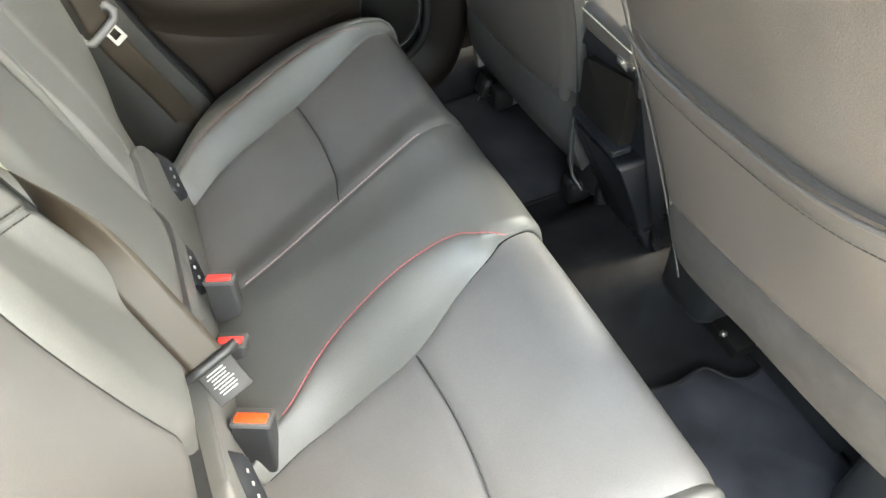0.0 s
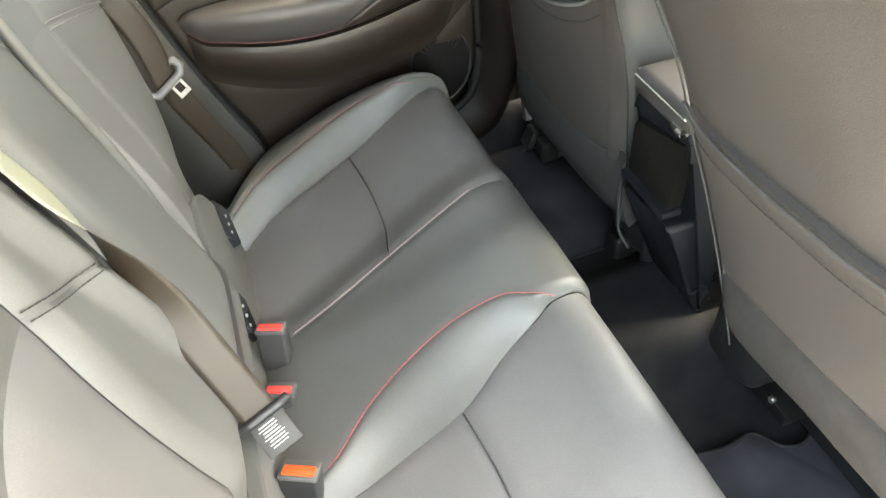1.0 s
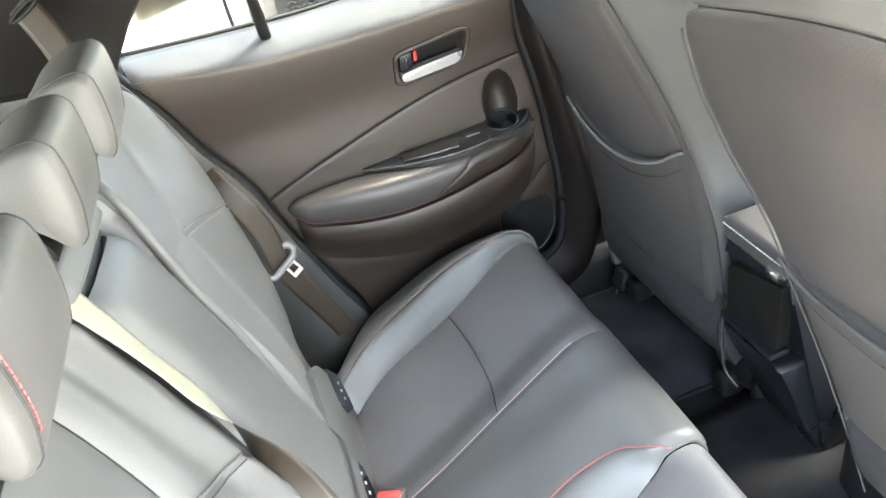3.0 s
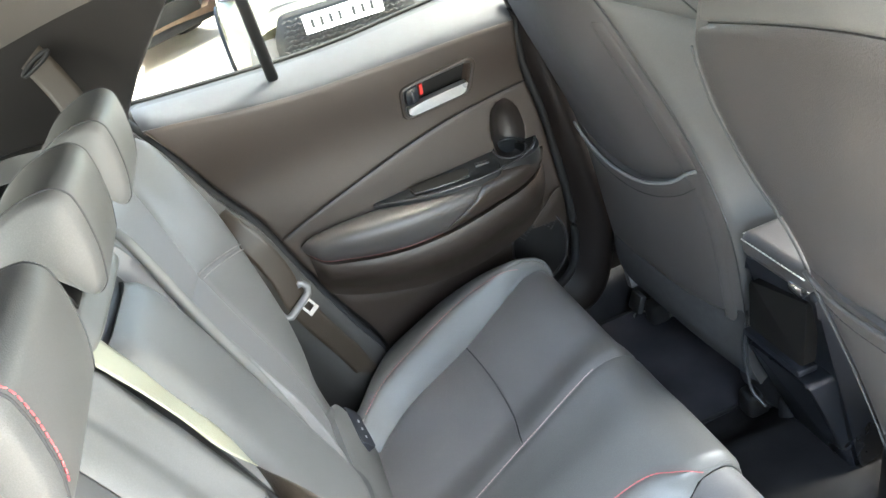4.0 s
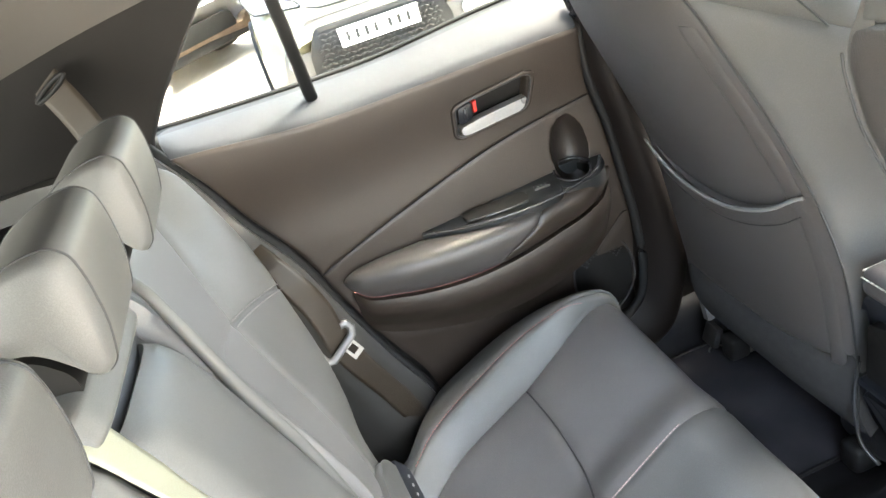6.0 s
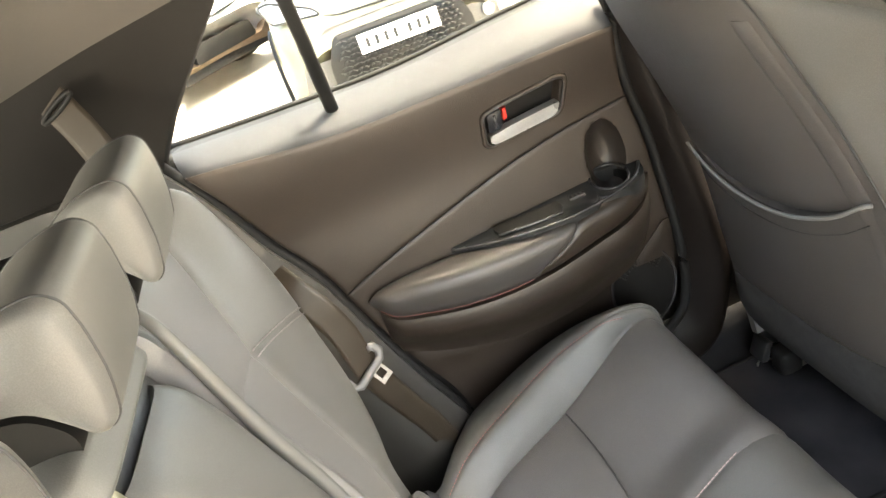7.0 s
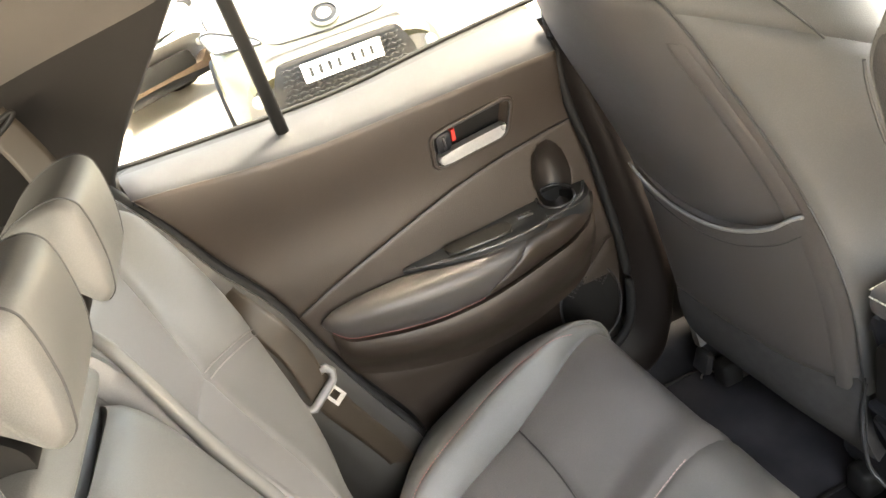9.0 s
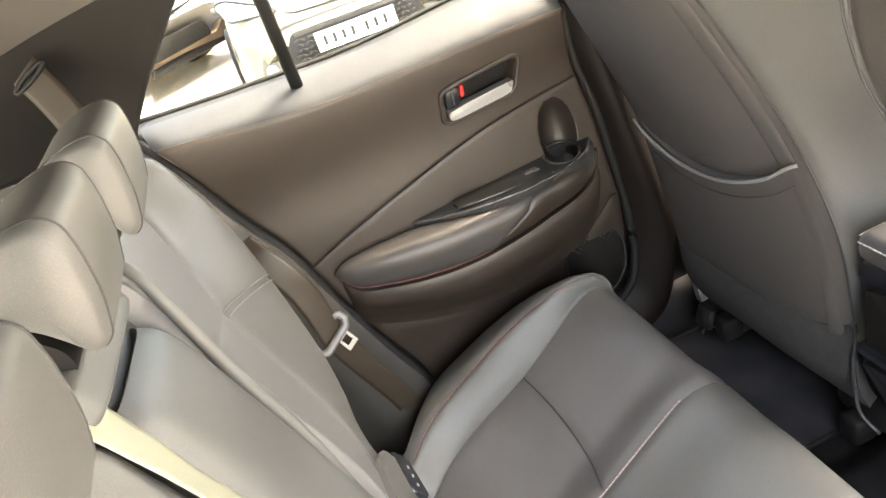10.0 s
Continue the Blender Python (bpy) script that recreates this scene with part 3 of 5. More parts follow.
def inside(x, z, outline):
    """How deep (x, z) lies within a convex outline; negative outside."""
    ring = np.array(outline)
    if sum(a[0] * b[1] - a[1] * b[0] for a, b in zip(ring, np.roll(ring, -1, 0))) < 0:
        ring = ring[::-1]
    best = np.full(np.shape(x), 9.0)
    for a, b in zip(ring, np.roll(ring, -1, 0)):
        d = (b - a) / np.linalg.norm(b - a)
        best = np.minimum(best, d[0] * (z - a[1]) - d[1] * (x - a[0]))
    return best


def door_face(x, z):
    """The even face of the door trim."""
    return 0.636 + 0.03 * smooth(0.42, 0.2, z) + 0.004 * smooth(0.55, 0.7, z) - 0.024 * smooth(0.62, 0.82, z) ** 1.3


def door_y(x, z):
    """The face of the door trim, with the hollows of the handle and the bottle."""
    r = np.sqrt(((x - HOLLOW_C[0]) / HOLLOW_A) ** 2 + ((z - HOLLOW_C[1]) / HOLLOW_B) ** 2)
    return door_face(x, z) + 0.026 * smooth(0.0, 0.012, inside(x, z, HANDLE)) + 0.034 * smooth(0.98, 0.88, r)


def door_panel(name, za, zb, mat, nu, nv, depth=0.0, x0=None, x1=None, label="", **more):
    def fn(u, v):
        # the panel's ends follow the door's slanting edges
        z = 0.5 * (za(0.3 + 0 * u) + zb(0.3 + 0 * u))
        for _ in range(4):
            a = door_rear(z) if x0 is None else x0
            b = door_front(z) if x1 is None else x1
            x = a + (b - a) * u
            z = za(x) + (zb(x) - za(x)) * v
        return x, door_y(x, z) - depth, z
    return sheet(name, fn, nu, nv, mat, door, label, flip=False, **more)


def const(z):
    return lambda x: z + 0 * np.asarray(x, float)


door_panel("upper_panel", line_z, crease_z, DOOR_SKIN, 220, 80, tuck=0.0025, width=0.003, label="grained upper door skin")
door_panel("middle_panel", low_z, line_z, DOOR_SKIN, 180, 90, 0.0, tuck=0.0025, width=0.003)
tube("panel_groove", [(x, float(door_face(np.array(x), np.array(float(line_z(x))))) + 0.0012, float(line_z(x))) for x in np.linspace(-0.03, 0.57, 50)], 0.0013, RUBBER, door, "thin dark joint between the door skins", segs=6)
door_panel("lower_panel", const(0.05), lambda x: low_z(x) - 0.0, DOOR_SKIN, 60, 20, 0.004, tuck=0.004)


def sill_fn(u, v):
    z = crease_z(0.2 + 0 * u)
    for _ in range(4):
        a, b = door_rear(np.minimum(z, 0.862)), door_front(z)
        x = a + (b - a) * u
        z = crease_z(x) + (sill_z(x) - crease_z(x)) * np.minimum(v * 1.35, 1)
    t = np.clip(v * 1.35, 0, 1)
    y = door_y(x, crease_z(x)) + 0.082 * t + 0.05 * np.clip(v - 0.74, 0, 1)
    z = z + 0.007 * np.sin(t * math.pi) - 0.004 * t
    return x, y, z


sheet("door_sill", sill_fn, 60, 20, SILL, door, "rounded dark sill under the window", tuck=0.003)
tube("window_seal", [(x, 0.702, float(sill_z(x)) - 0.003) for x in np.linspace(-0.19, 0.57, 30)], 0.005, RUBBER, door)

# armrest: leather pad, satin tray with pull recess, switch and cup holder, and the fairing below
arm_top = curve_of([0.0, 0.02, 0.06, 0.14, 0.25, 0.40, 0.5, 0.56], [0.492, 0.506, 0.514, 0.517, 0.515, 0.518, 0.523, 0.522])
arm_low = curve_of([0.0, 0.02, 0.1, 0.276, 0.411, 0.50, 0.545, 0.56], [0.484, 0.467, 0.447, 0.435, 0.453, 0.471, 0.487, 0.505])
arm_out = curve_of([0.0, 0.02, 0.07, 0.16, 0.30, 0.42, 0.52, 0.56], [0.628, 0.604, 0.583, 0.566, 0.559, 0.565, 0.583, 0.61])


def arm_fnc(x0, x1, w0, w1, grow=0.0):
    def fn(u, v):
        w = w0 + (w1 - w0) * v
        a = x0(w) if callable(x0) else x0
        b = x1(w) if callable(x1) else x1
        x = a + (b - a) * u
        # w: 0 at the door on top, 0.5 at the nose, 1 under the pad
        top, low, out = arm_top(x), arm_low(x), arm_out(x) - grow
        back = 0.640
        t = np.clip(w / 0.5, 0, 1)
        k = np.clip((w - 0.5) / 0.5, 0, 1)
        y = back + (out - back) * np.sin(t * math.pi / 2) ** 0.9 + 0.012 * k**2
        r = 1 - np.cos(t * math.pi / 2)
        z = top + 0.006 * np.sin(t * math.pi) - (top - low) * (0.35 * r**1.6 + 0.65 * k)
        return x, y, z
    return fn


armrest = part("armrest", rounded_box((0.40, 0.025, 0.03), 0.01, 2, Matrix.Translation((0.30, 0.652, 0.470))), PLASTIC, door, "door armrest")
pad_end = curve_of([0.0, 0.25, 0.45, 0.7, 0.85, 1.0], [0.40, 0.40, 0.385, 0.345, 0.315, 0.30])
sheet("pad", arm_fnc(0.0, pad_end, 0.0, 1.0), 44, 30, PAD, armrest, "padded leather top", thick=0.012, tuck=0.004, flip=True)
sheet("nose", arm_fnc(pad_end, 0.56, 0.2, 1.0), 26, 26, DOOR_SKIN, armrest, "smooth front of the armrest", thick=0.012, tuck=0.003, flip=True)
stitching("stitching", [(x, float(arm_out(x)) + 0.0045, float(arm_low(x) + 0.011)) for x in np.linspace(0.015, 0.29, 14)], PINK_THREAD, armrest, "faded red stitching", r=0.0008, lift=(0, -0.004, 0))


def fairing_fn(u, v):
    x = 0.01 + 0.545 * u
    zt, zb = arm_low(x) - 0.002, low_z(x)
    z = zt + (zb - zt) * v
    y = arm_out(x) + 0.004 + (0.640 - arm_out(x)) * smooth(0.15, 1.0, v) * 0.95
    return x, y, z


sheet("armrest_fairing", fairing_fn, 44, 18, DOOR_SKIN, door, "moulded door trim under the armrest", flip=True, tuck=0.003)

# tray on top of the armrest, with the pull recess and the cup holder
tray_outline = [(0.165, 0.638), (0.225, 0.606), (0.30, 0.582), (0.40, 0.572), (0.448, 0.575), (0.452, 0.61), (0.450, 0.648), (0.35, 0.645)]
cup_c, cup_r = Vector((0.488, 0.622)), 0.035


def on_arm(p, q, d):
    return Vector((p, q, float(arm_top(p)) + 0.006 + d + 0.2 * (q - 0.605) - 0.014 * float(smooth(0.27, 0.17, p))))


part("tray", prism(rounded(tray_outline, 0.02), -0.012, 0.0135, on_arm, 0.003), TRAY, armrest, "satin black tray")
# no hole is cut: a black plate on the tray paints the recess's shade
part("pull_recess_shade", prism(rounded([(0.255, 0.628), (0.262, 0.604), (0.375, 0.590), (0.387, 0.604), (0.38, 0.624)], 0.008), -0.02, 0.0142, on_arm, 0.0004, 1), BLACK, armrest, "flat black plate painting the shade of the pull recess")
tube("recess_lip", [on_arm(p, q, 0.0145) for p, q in ((0.258, 0.602), (0.30, 0.595), (0.345, 0.590), (0.378, 0.588))], 0.0026, NOSE, armrest, "rounded lip of the recess")
tube("tray_rim", dense([on_arm(p, q, 0.0125) for p, q in ((0.175, 0.633), (0.225, 0.605), (0.30, 0.581), (0.40, 0.571), (0.48, 0.578), (0.53, 0.600), (0.552, 0.630))], 0.01), 0.003, NOSE, armrest, "rounded satin rim of the tray")
sw = part("window_switch", rounded_box((0.03, 0.014, 0.006), 0.002, 2, Matrix.Translation((0.418, 0.612, 0.540)) @ Matrix.Rotation(-0.12, 4, "Z")), DARK, armrest, "small window switch")
for k in (-0.008, 0.0, 0.008):
    part("symbol", rounded_box((0.004, 0.006, 0.0006), 0.0002, 1, Matrix.Translation((0.418 + k, 0.612, 0.5433)) @ Matrix.Rotation(-0.12, 4, "Z")), GREY_PLASTIC, sw, "small grey symbol")
tube("cup_rim", [(cup_c.x + cup_r * math.cos(a), cup_c.y + cup_r * math.sin(a), 0.5455 + 0.2 * cup_r * math.sin(a)) for a in np.linspace(0, 2 * math.pi, 29)[:-1]], 0.0022, NOSE, armrest, "satin rim of the cup holder", closed=True)
bm = bmesh.new()
ring_a, ring_b, ring_c = [], [], []
for a in np.linspace(0, 2 * math.pi, 41)[:-1]:
    c0, s0 = math.cos(a), math.sin(a)
    k = (abs(c0 / 0.062) ** 3 + abs(s0 / 0.044) ** 3) ** (-1 / 3)
    o = Vector((0.492 + k * c0, 0.627 + k * s0 * (1.1 if s0 < 0 else 0.5), 0))
    o.y += 0.25 * max(0, o.x - 0.51)
    i0 = Vector((cup_c.x + cup_r * c0, cup_c.y + cup_r * s0, 0))
    ring_a.append(bm.verts.new((i0.x, i0.y, 0.5442 + 0.2 * (i0.y - cup_c.y))))
    ring_b.append(bm.verts.new((o.x, o.y, 0.5422 + 0.2 * (o.y - cup_c.y))))
    ring_c.append(bm.verts.new((o.x, o.y, 0.510)))
for i in range(40):
    k = (i + 1) % 40
    bm.faces.new((ring_a[i], ring_a[k], ring_b[k], ring_b[i])), bm.faces.new((ring_b[i], ring_b[k], ring_c[k], ring_c[i]))
part("cup_surround", bm, TRAY, armrest, "satin black surround of the cup holder")
bm = bmesh.new()
rings = []
for r, z in ((cup_r, 0.540), (cup_r - 0.002, 0.52), (cup_r - 0.005, 0.455)):
    rings.append([bm.verts.new((cup_c.x + r * math.cos(a), cup_c.y + r * math.sin(a), z)) for a in np.linspace(0, 2 * math.pi, 29)[:-1]])
for a, b in zip(rings[:-1], rings[1:]):
    for i in range(28):
        bm.faces.new((a[i], a[(i + 1) % 28], b[(i + 1) % 28], b[i]))
bm.faces.new(rings[-1])
cup = part("cup_holder", bm, BLACK, armrest, "round cup holder")
# bowl-shaped hollow in the door skin over the cup holder; its darker colour paints shade
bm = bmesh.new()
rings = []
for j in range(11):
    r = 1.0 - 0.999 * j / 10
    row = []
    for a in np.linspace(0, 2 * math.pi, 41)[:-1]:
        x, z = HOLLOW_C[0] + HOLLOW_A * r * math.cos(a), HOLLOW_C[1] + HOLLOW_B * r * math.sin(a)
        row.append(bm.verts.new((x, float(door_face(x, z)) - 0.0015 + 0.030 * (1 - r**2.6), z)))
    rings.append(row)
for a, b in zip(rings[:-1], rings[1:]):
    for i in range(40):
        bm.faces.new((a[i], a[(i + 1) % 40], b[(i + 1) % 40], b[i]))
part("bottle_hollow", bm, HOLLOW_SHADE, door, "rounded hollow above the cup holder, its shade painted in")

# inside handle


def on_door(p, q, d):
    return Vector((p, float(door_face(np.array(p), np.array(q))) - d, q))


handle = part("door_handle", prism([(0.37 + (p - 0.37) * 0.97, 0.722 + (q - 0.722) * 0.95) for p, q in HANDLE], -0.030, -0.0215, on_door, 0.0006, 1), BLACK, door, "inside door handle in a dark hollow")
tube("bezel", [on_door(p, q, 0.0005) for p, q in rounded([(0.37 + (p - 0.37) * 1.05, 0.722 + (q - 0.722) * 1.08) for p, q in HANDLE], 0.012)], 0.0045, DOOR_SKIN, handle, "raised bezel", closed=True, up=(0, 1, 0))
tube("bezel_line", [on_door(p, q, 0.0035) for p, q in rounded(HANDLE, 0.010)], 0.0014, NOSE, handle, "thin satin line round the bezel", closed=True, up=(0, 1, 0))
part("lever", prism(rounded([(0.301, 0.703), (0.301, 0.687), (0.320, 0.686), (0.415, 0.694), (0.425, 0.699), (0.433, 0.717), (0.390, 0.714), (0.336, 0.709)], 0.005), -0.012, 0.010, on_door, 0.004, 3), SILVER, handle, "satin chrome pull lever")
knob = part("lock_knob", prism(rounded([(0.304, 0.742), (0.330, 0.745), (0.327, 0.711), (0.302, 0.708)], 0.004), -0.016, 0.006, on_door, 0.003, 2), GLOSS, handle, "lock slider")
tube("knob_ridge", [on_door(0.316, q, 0.0065) for q in (0.714, 0.726, 0.738)], 0.003, NOSE, knob, "raised ridge of the slider")
part("lock_mark", prism([(0.333, 0.743), (0.340, 0.744), (0.339, 0.722), (0.332, 0.721)], -0.016, 0.0035, on_door, 0.001, 1), RED_BUTTON, handle, "red lock mark")

# speaker grille and pocket in the lower front of the door
speaker = part("speaker_grille", prism([(0.520 + 0.066 * math.cos(a), 0.262 + 0.092 * math.sin(a)) for a in np.linspace(0, 2 * math.pi, 37)[:-1]], -0.040, -0.014, lambda p, q, d: Vector((p, 0.636 - d - 0.004, q)), 0.004), BLACK, door, "black speaker grille")
tube("speaker_ring", [(0.520 + 0.070 * math.cos(a), 0.645, 0.262 + 0.097 * math.sin(a)) for a in np.linspace(0, 2 * math.pi, 37)[:-1]], 0.0022, NOSE, door, "satin ring round the speaker", closed=True, up=(0, 1, 0))
for row in range(4):
    for k in range(11):
        a = radians(38 + 10.5 * k)
        rr = 1.0 - 0.085 * (row + 1)
        part("dimple", rounded_box((0.0045, 0.002, 0.0045), 0.0009, 1, Matrix.Translation((0.520 + 0.066 * rr * math.cos(a), 0.6455, 0.262 + 0.092 * rr * math.sin(a)))), GRILLE_BAR, speaker)
# window frame, divider bar and panes of the far door
tube("divider_bar", [(0.0745, 0.664, 0.815), (0.072, 0.618, 0.97), (0.068, 0.58, 1.075), (0.066, 0.56, 1.13)], 0.011, RUBBER, door, "black divider bar of the window", flat=0.6)
tube("frame_top", [(-0.205, 0.655, 0.85), (-0.195, 0.65, 0.875), (-0.147, 0.63, 0.938), (-0.068, 0.60, 1.022), (0.003, 0.575, 1.096), (0.08, 0.56, 1.125), (0.35, 0.55, 1.16), (0.6, 0.56, 1.15)], 0.012, RUBBER, door, "black window frame")
glass = link("pane", [(-0.19, 0.704, 0.83), (0.58, 0.704, 0.83), (0.58, 0.57, 1.16), (0.0, 0.57, 1.14), (-0.19, 0.66, 0.88)] + [(-0.19, 0.708, 0.83), (0.58, 0.708, 0.83), (0.58, 0.574, 1.16), (0.0, 0.574, 1.14), (-0.19, 0.664, 0.88)],
             [(0, 1, 2, 3, 4), (9, 8, 7, 6, 5)] + [(i, i + 5, (i + 1) % 5 + 5, (i + 1) % 5) for i in range(5)], GLASS, door, "side window glass", smooth=False)
glass.visible_shadow = False
part("corner_seal", rounded_box((0.045, 0.07, 0.06), 0.012, 3, Matrix.Translation((-0.207, 0.685, 0.838))), RUBBER, door, "black rubber corner of the window")
# outer skin of the door
link("outer_skin", [(-0.25, 0.715, -0.1), (0.82, 0.715, -0.1), (0.82, 0.715, 0.84), (-0.25, 0.715, 0.84), (-0.25, 0.735, -0.1), (0.82, 0.735, -0.1), (0.82, 0.735, 0.84), (-0.25, 0.735, 0.84)],
     [(0, 1, 2, 3), (7, 6, 5, 4), (0, 4, 5, 1), (1, 5, 6, 2), (2, 6, 7, 3), (3, 7, 4, 0)], DARK, door, smooth=False)
# rubber seal along the rear edge of the door opening
tube("door_seal", [(float(door_rear(z)) - 0.012, 0.632, z) for z in np.linspace(0.1, 0.862, 24)], 0.011, RUBBER, door, "black rubber door seal")

# ---- front seats ----


def front_seat(side, label, seat_x, seat_in, seat_out, pocket_z, flap_z, under_z, top, seam_top, sweep, bulge_in, bulge_out):
    """A front seat: curved back panel with a map pocket, side wraps, shoulder, cushion, and rail feet."""
    seat = thing("front_seat", label, "car seat", "front seats")
    fl = side < 0

    def at(w, z, bulge=0.0):
        # w: 0 at the inner edge of the back panel, 1 at the outer
        a, b = seat_in(z), seat_out(z)
        y = a + (b - a) * w
        k = np.abs(2 * w - 1) ** 2.4
        x = seat_x(z) + np.where(w < 0.5, sweep[0], sweep[1]) * k - bulge
        return x, side * y, z

    def point(w, z, bulge=0.0):
        return tuple(float(c) for c in at(np.array(float(w)), np.array(float(z)), bulge))

    def panel(name, za, zb, nu, nv, mat, bulge=None, lab="", **more):
        def fn(u, v):
            z = za(u) + (zb(u) - za(u)) * v
            return at(u, z, bulge(u, v) if bulge else 0.0)
        return sheet(name, fn, nu, nv, mat, seat, lab, flip=not fl, thick=0.025, **more)

    panel("top_panel", seam_top, lambda u: top + 0 * u, 40, 20, LEATHER, lambda u, v: 0.010 * np.sin(math.pi * u) * (1 - v) - 0.05 * np.clip(v - 0.5, 0, 1) ** 2, "leather upper back of the seat")
    panel("back_panel", pocket_z, seam_top, 60, 60, SEAT_BACK, lambda u, v: 0.012 * np.sin(math.pi * u) * np.sin(math.pi * 0.5 * np.clip(v * 1.6, 0, 1)) - 0.003 * smooth(0.10, 0.0, v) * (1 - np.abs(2 * u - 1) ** 8), "dark vinyl back of the seat", tuck=0.004)
    panel("map_pocket", flap_z, lambda u: pocket_z(u) + 0.012, 50, 30, SEAT_BACK, lambda u, v: (0.004 + 0.010 * np.sin(math.pi * u) * v) * (1 - np.abs(2 * u - 1) ** 10), "map pocket on the seat back", tuck=0.004)
    panel("lower_flap", under_z, flap_z, 40, 20, FELT, lambda u, v: 0.008 * np.sin(math.pi * v) - 0.02 * (1 - v) ** 3, "lower back flap", tuck=0.003)
    rim = [point(u, pocket_z(u) + 0.012, 0.005 + 0.012 * math.sin(math.pi * u) ** 0.5) for u in np.linspace(0.02, 0.985, 48)]
    # only the passenger's edge is coloured pale, painting the highlight along it
    tube("pocket_piping", rim, 0.0030, HIGHLIT_PIPING if side > 0 else SEAT_BACK, seat, "rounded satin pocket edge", segs=10)
    stitching("stitching", [point(u, pocket_z(u) - 0.016, 0.004 + 0.011 * math.sin(math.pi * u) ** 0.5) for u in np.linspace(0.06, 0.94, 30)], DARK_THREAD, seat, "dark stitching under the pocket edge", r=0.0008)

    # side wraps of leather, from the back panel forward to the bolsters
    def wrap(inner_side, name, za, zb, mat, nv, lab=""):
        def fn(u, v):
            a = za(u) if callable(za) else za
            b = zb(u) if callable(zb) else zb
            z = a + (b - a) * v
            e = seat_in(z) if inner_side else seat_out(z)
            sgn = -1 if inner_side else 1
            full = (bulge_in if inner_side else bulge_out)(z)
            x = seat_x(z) + (sweep[0] if inner_side else sweep[1]) + 0.20 * u
            y = e + sgn * full * np.sin(math.pi * 0.5 * np.clip(u * 1.25, 0, 1.4))
            return x, side * y, z
        return sheet(name, fn, 26, nv, mat, seat, lab, flip=(side > 0) != inner_side, thick=0.02, tuck=0.004)

    cross = lambda u: 0.905 - 0.115 * np.asarray(u)
    wrap(True, "side_wrap", 0.29 if side > 0 else 0.39, cross, LEATHER, 50, "leather side of the seat")
    wrap(True, "shoulder_wrap", cross, top, LEATHER, 16, "leather shoulder of the seat")
    wrap(False, "side_wrap", float(under_z(1.0)), top, LEATHER, 40, "leather side of the seat")
    tube("seam_piping", [point(0.0, z, 0.001) for z in np.linspace(float(under_z(0.0)) + 0.01, 0.93, 40)], 0.0014, DARK_THREAD, seat, "dark piped seam", segs=8)
    if side > 0:
        # raised flap along the seam, with its folded upper end
        def flap_fn(u, v):
            z = 0.30 + 0.565 * v
            w = 0.035 + 0.075 * u * (0.75 + 0.25 * v)
            return at(w, z, 0.0012 + 0.012 * np.sin(math.pi * w) + 0.0015 * np.sin(math.pi * u))
        sheet("closing_flap", flap_fn, 10, 40, SEAT_BACK, seat, "narrow closing flap along the seam", flip=not fl, thick=0.003, tuck=0.0016, width=0.003)
        tube("trim_edge", dense([(0.690, 0.126, 0.32), (0.682, 0.124, 0.28), (0.680, 0.119, 0.205), (0.682, 0.104, 0.152), (0.690, 0.080, 0.132)], 0.01), 0.0030, NOSE, seat, "satin edge of the side trim")
        def seam_at(u, z):
            return (float(seat_x(z)) + sweep[0] + 0.20 * u, side * (float(seat_in(z)) - float(bulge_in(z)) * math.sin(math.pi * 0.5 * min(1.4, u * 1.25))) - 0.001, z)
        tube("shoulder_seam", [seam_at(0.47 - 0.10 * k, 0.848 + 0.07 * k) for k in np.linspace(0, 1, 12)], 0.0013, DARK_THREAD, seat, "seam over the shoulder")

    # padding in front, cushion and feet
    def front_fn(u, v):
        z = 0.28 + (top - 0.28) * v
        y = seat_in(z) - 0.03 + (seat_out(z) - seat_in(z) + 0.03) * u
        return seat_x(z) + 0.20 + 0.03 * np.cos(2 * math.pi * u), side * y, z
    sheet("front_padding", front_fn, 20, 20, LEATHER, seat, flip=fl, thick=0.03)
    tx = float(seat_x(top))
    part("top_roll", rounded_box((0.16, 0.26, 0.06), 0.028, 4, Matrix.Translation((tx + 0.105, side * 0.40, top - 0.008))), LEATHER, seat)
    part("cushion", rounded_box((0.50, 0.52, 0.16), 0.05, 4, Matrix.Translation((1.02, side * 0.36, 0.29))), LEATHER, seat)
    # block added under the seat to stop light leaking in from the front
    part("seat_light_block", rounded_box((0.46, 0.54, 0.29), 0.03, 3, Matrix.Translation((1.04, side * 0.372, 0.150))), RUBBER, seat, "added dark block that stops light under the seat")
    for y in (0.17, 0.52):
        part("seat_rail", rounded_box((0.50, 0.032, 0.035), 0.006, 2, Matrix.Translation((0.98 if side > 0 else 1.06, side * y, 0.035))), STEEL if side * y > 0.3 else DARK, seat)
        if side > 0:
            # near-black material paints the deep shade that hides the foot
            part("rail_foot", rounded_box((0.05, 0.045, 0.06), 0.012, 3, Matrix.Translation((0.735, side * y, 0.045))), RUBBER, seat)
    if side > 0:
        part("rail_bracket", rounded_box((0.018, 0.045, 0.050), 0.005, 2, Matrix.Translation((0.706, 0.560, 0.060)) @ Matrix.Rotation(0.35, 4, "Y")), DARK, seat, "small dark rail bracket")
        tube("bracket_loop", [(0.700 + 0.020 * math.cos(a), 0.530 + 0.022 * math.sin(a), 0.035) for a in np.linspace(-0.4, 2.6, 14)], 0.0022, STEEL, seat, "thin bright wire loop")
    else:
        # solid black block in place of a hollow, its shade put into the colour
        part("rail_hollow_shade", rounded_box((0.06, 0.09, 0.03), 0.008, 2, Matrix.Translation((0.80, -0.262, 0.045))), BLACK, seat, "black block painting the shade round the rail bolt")
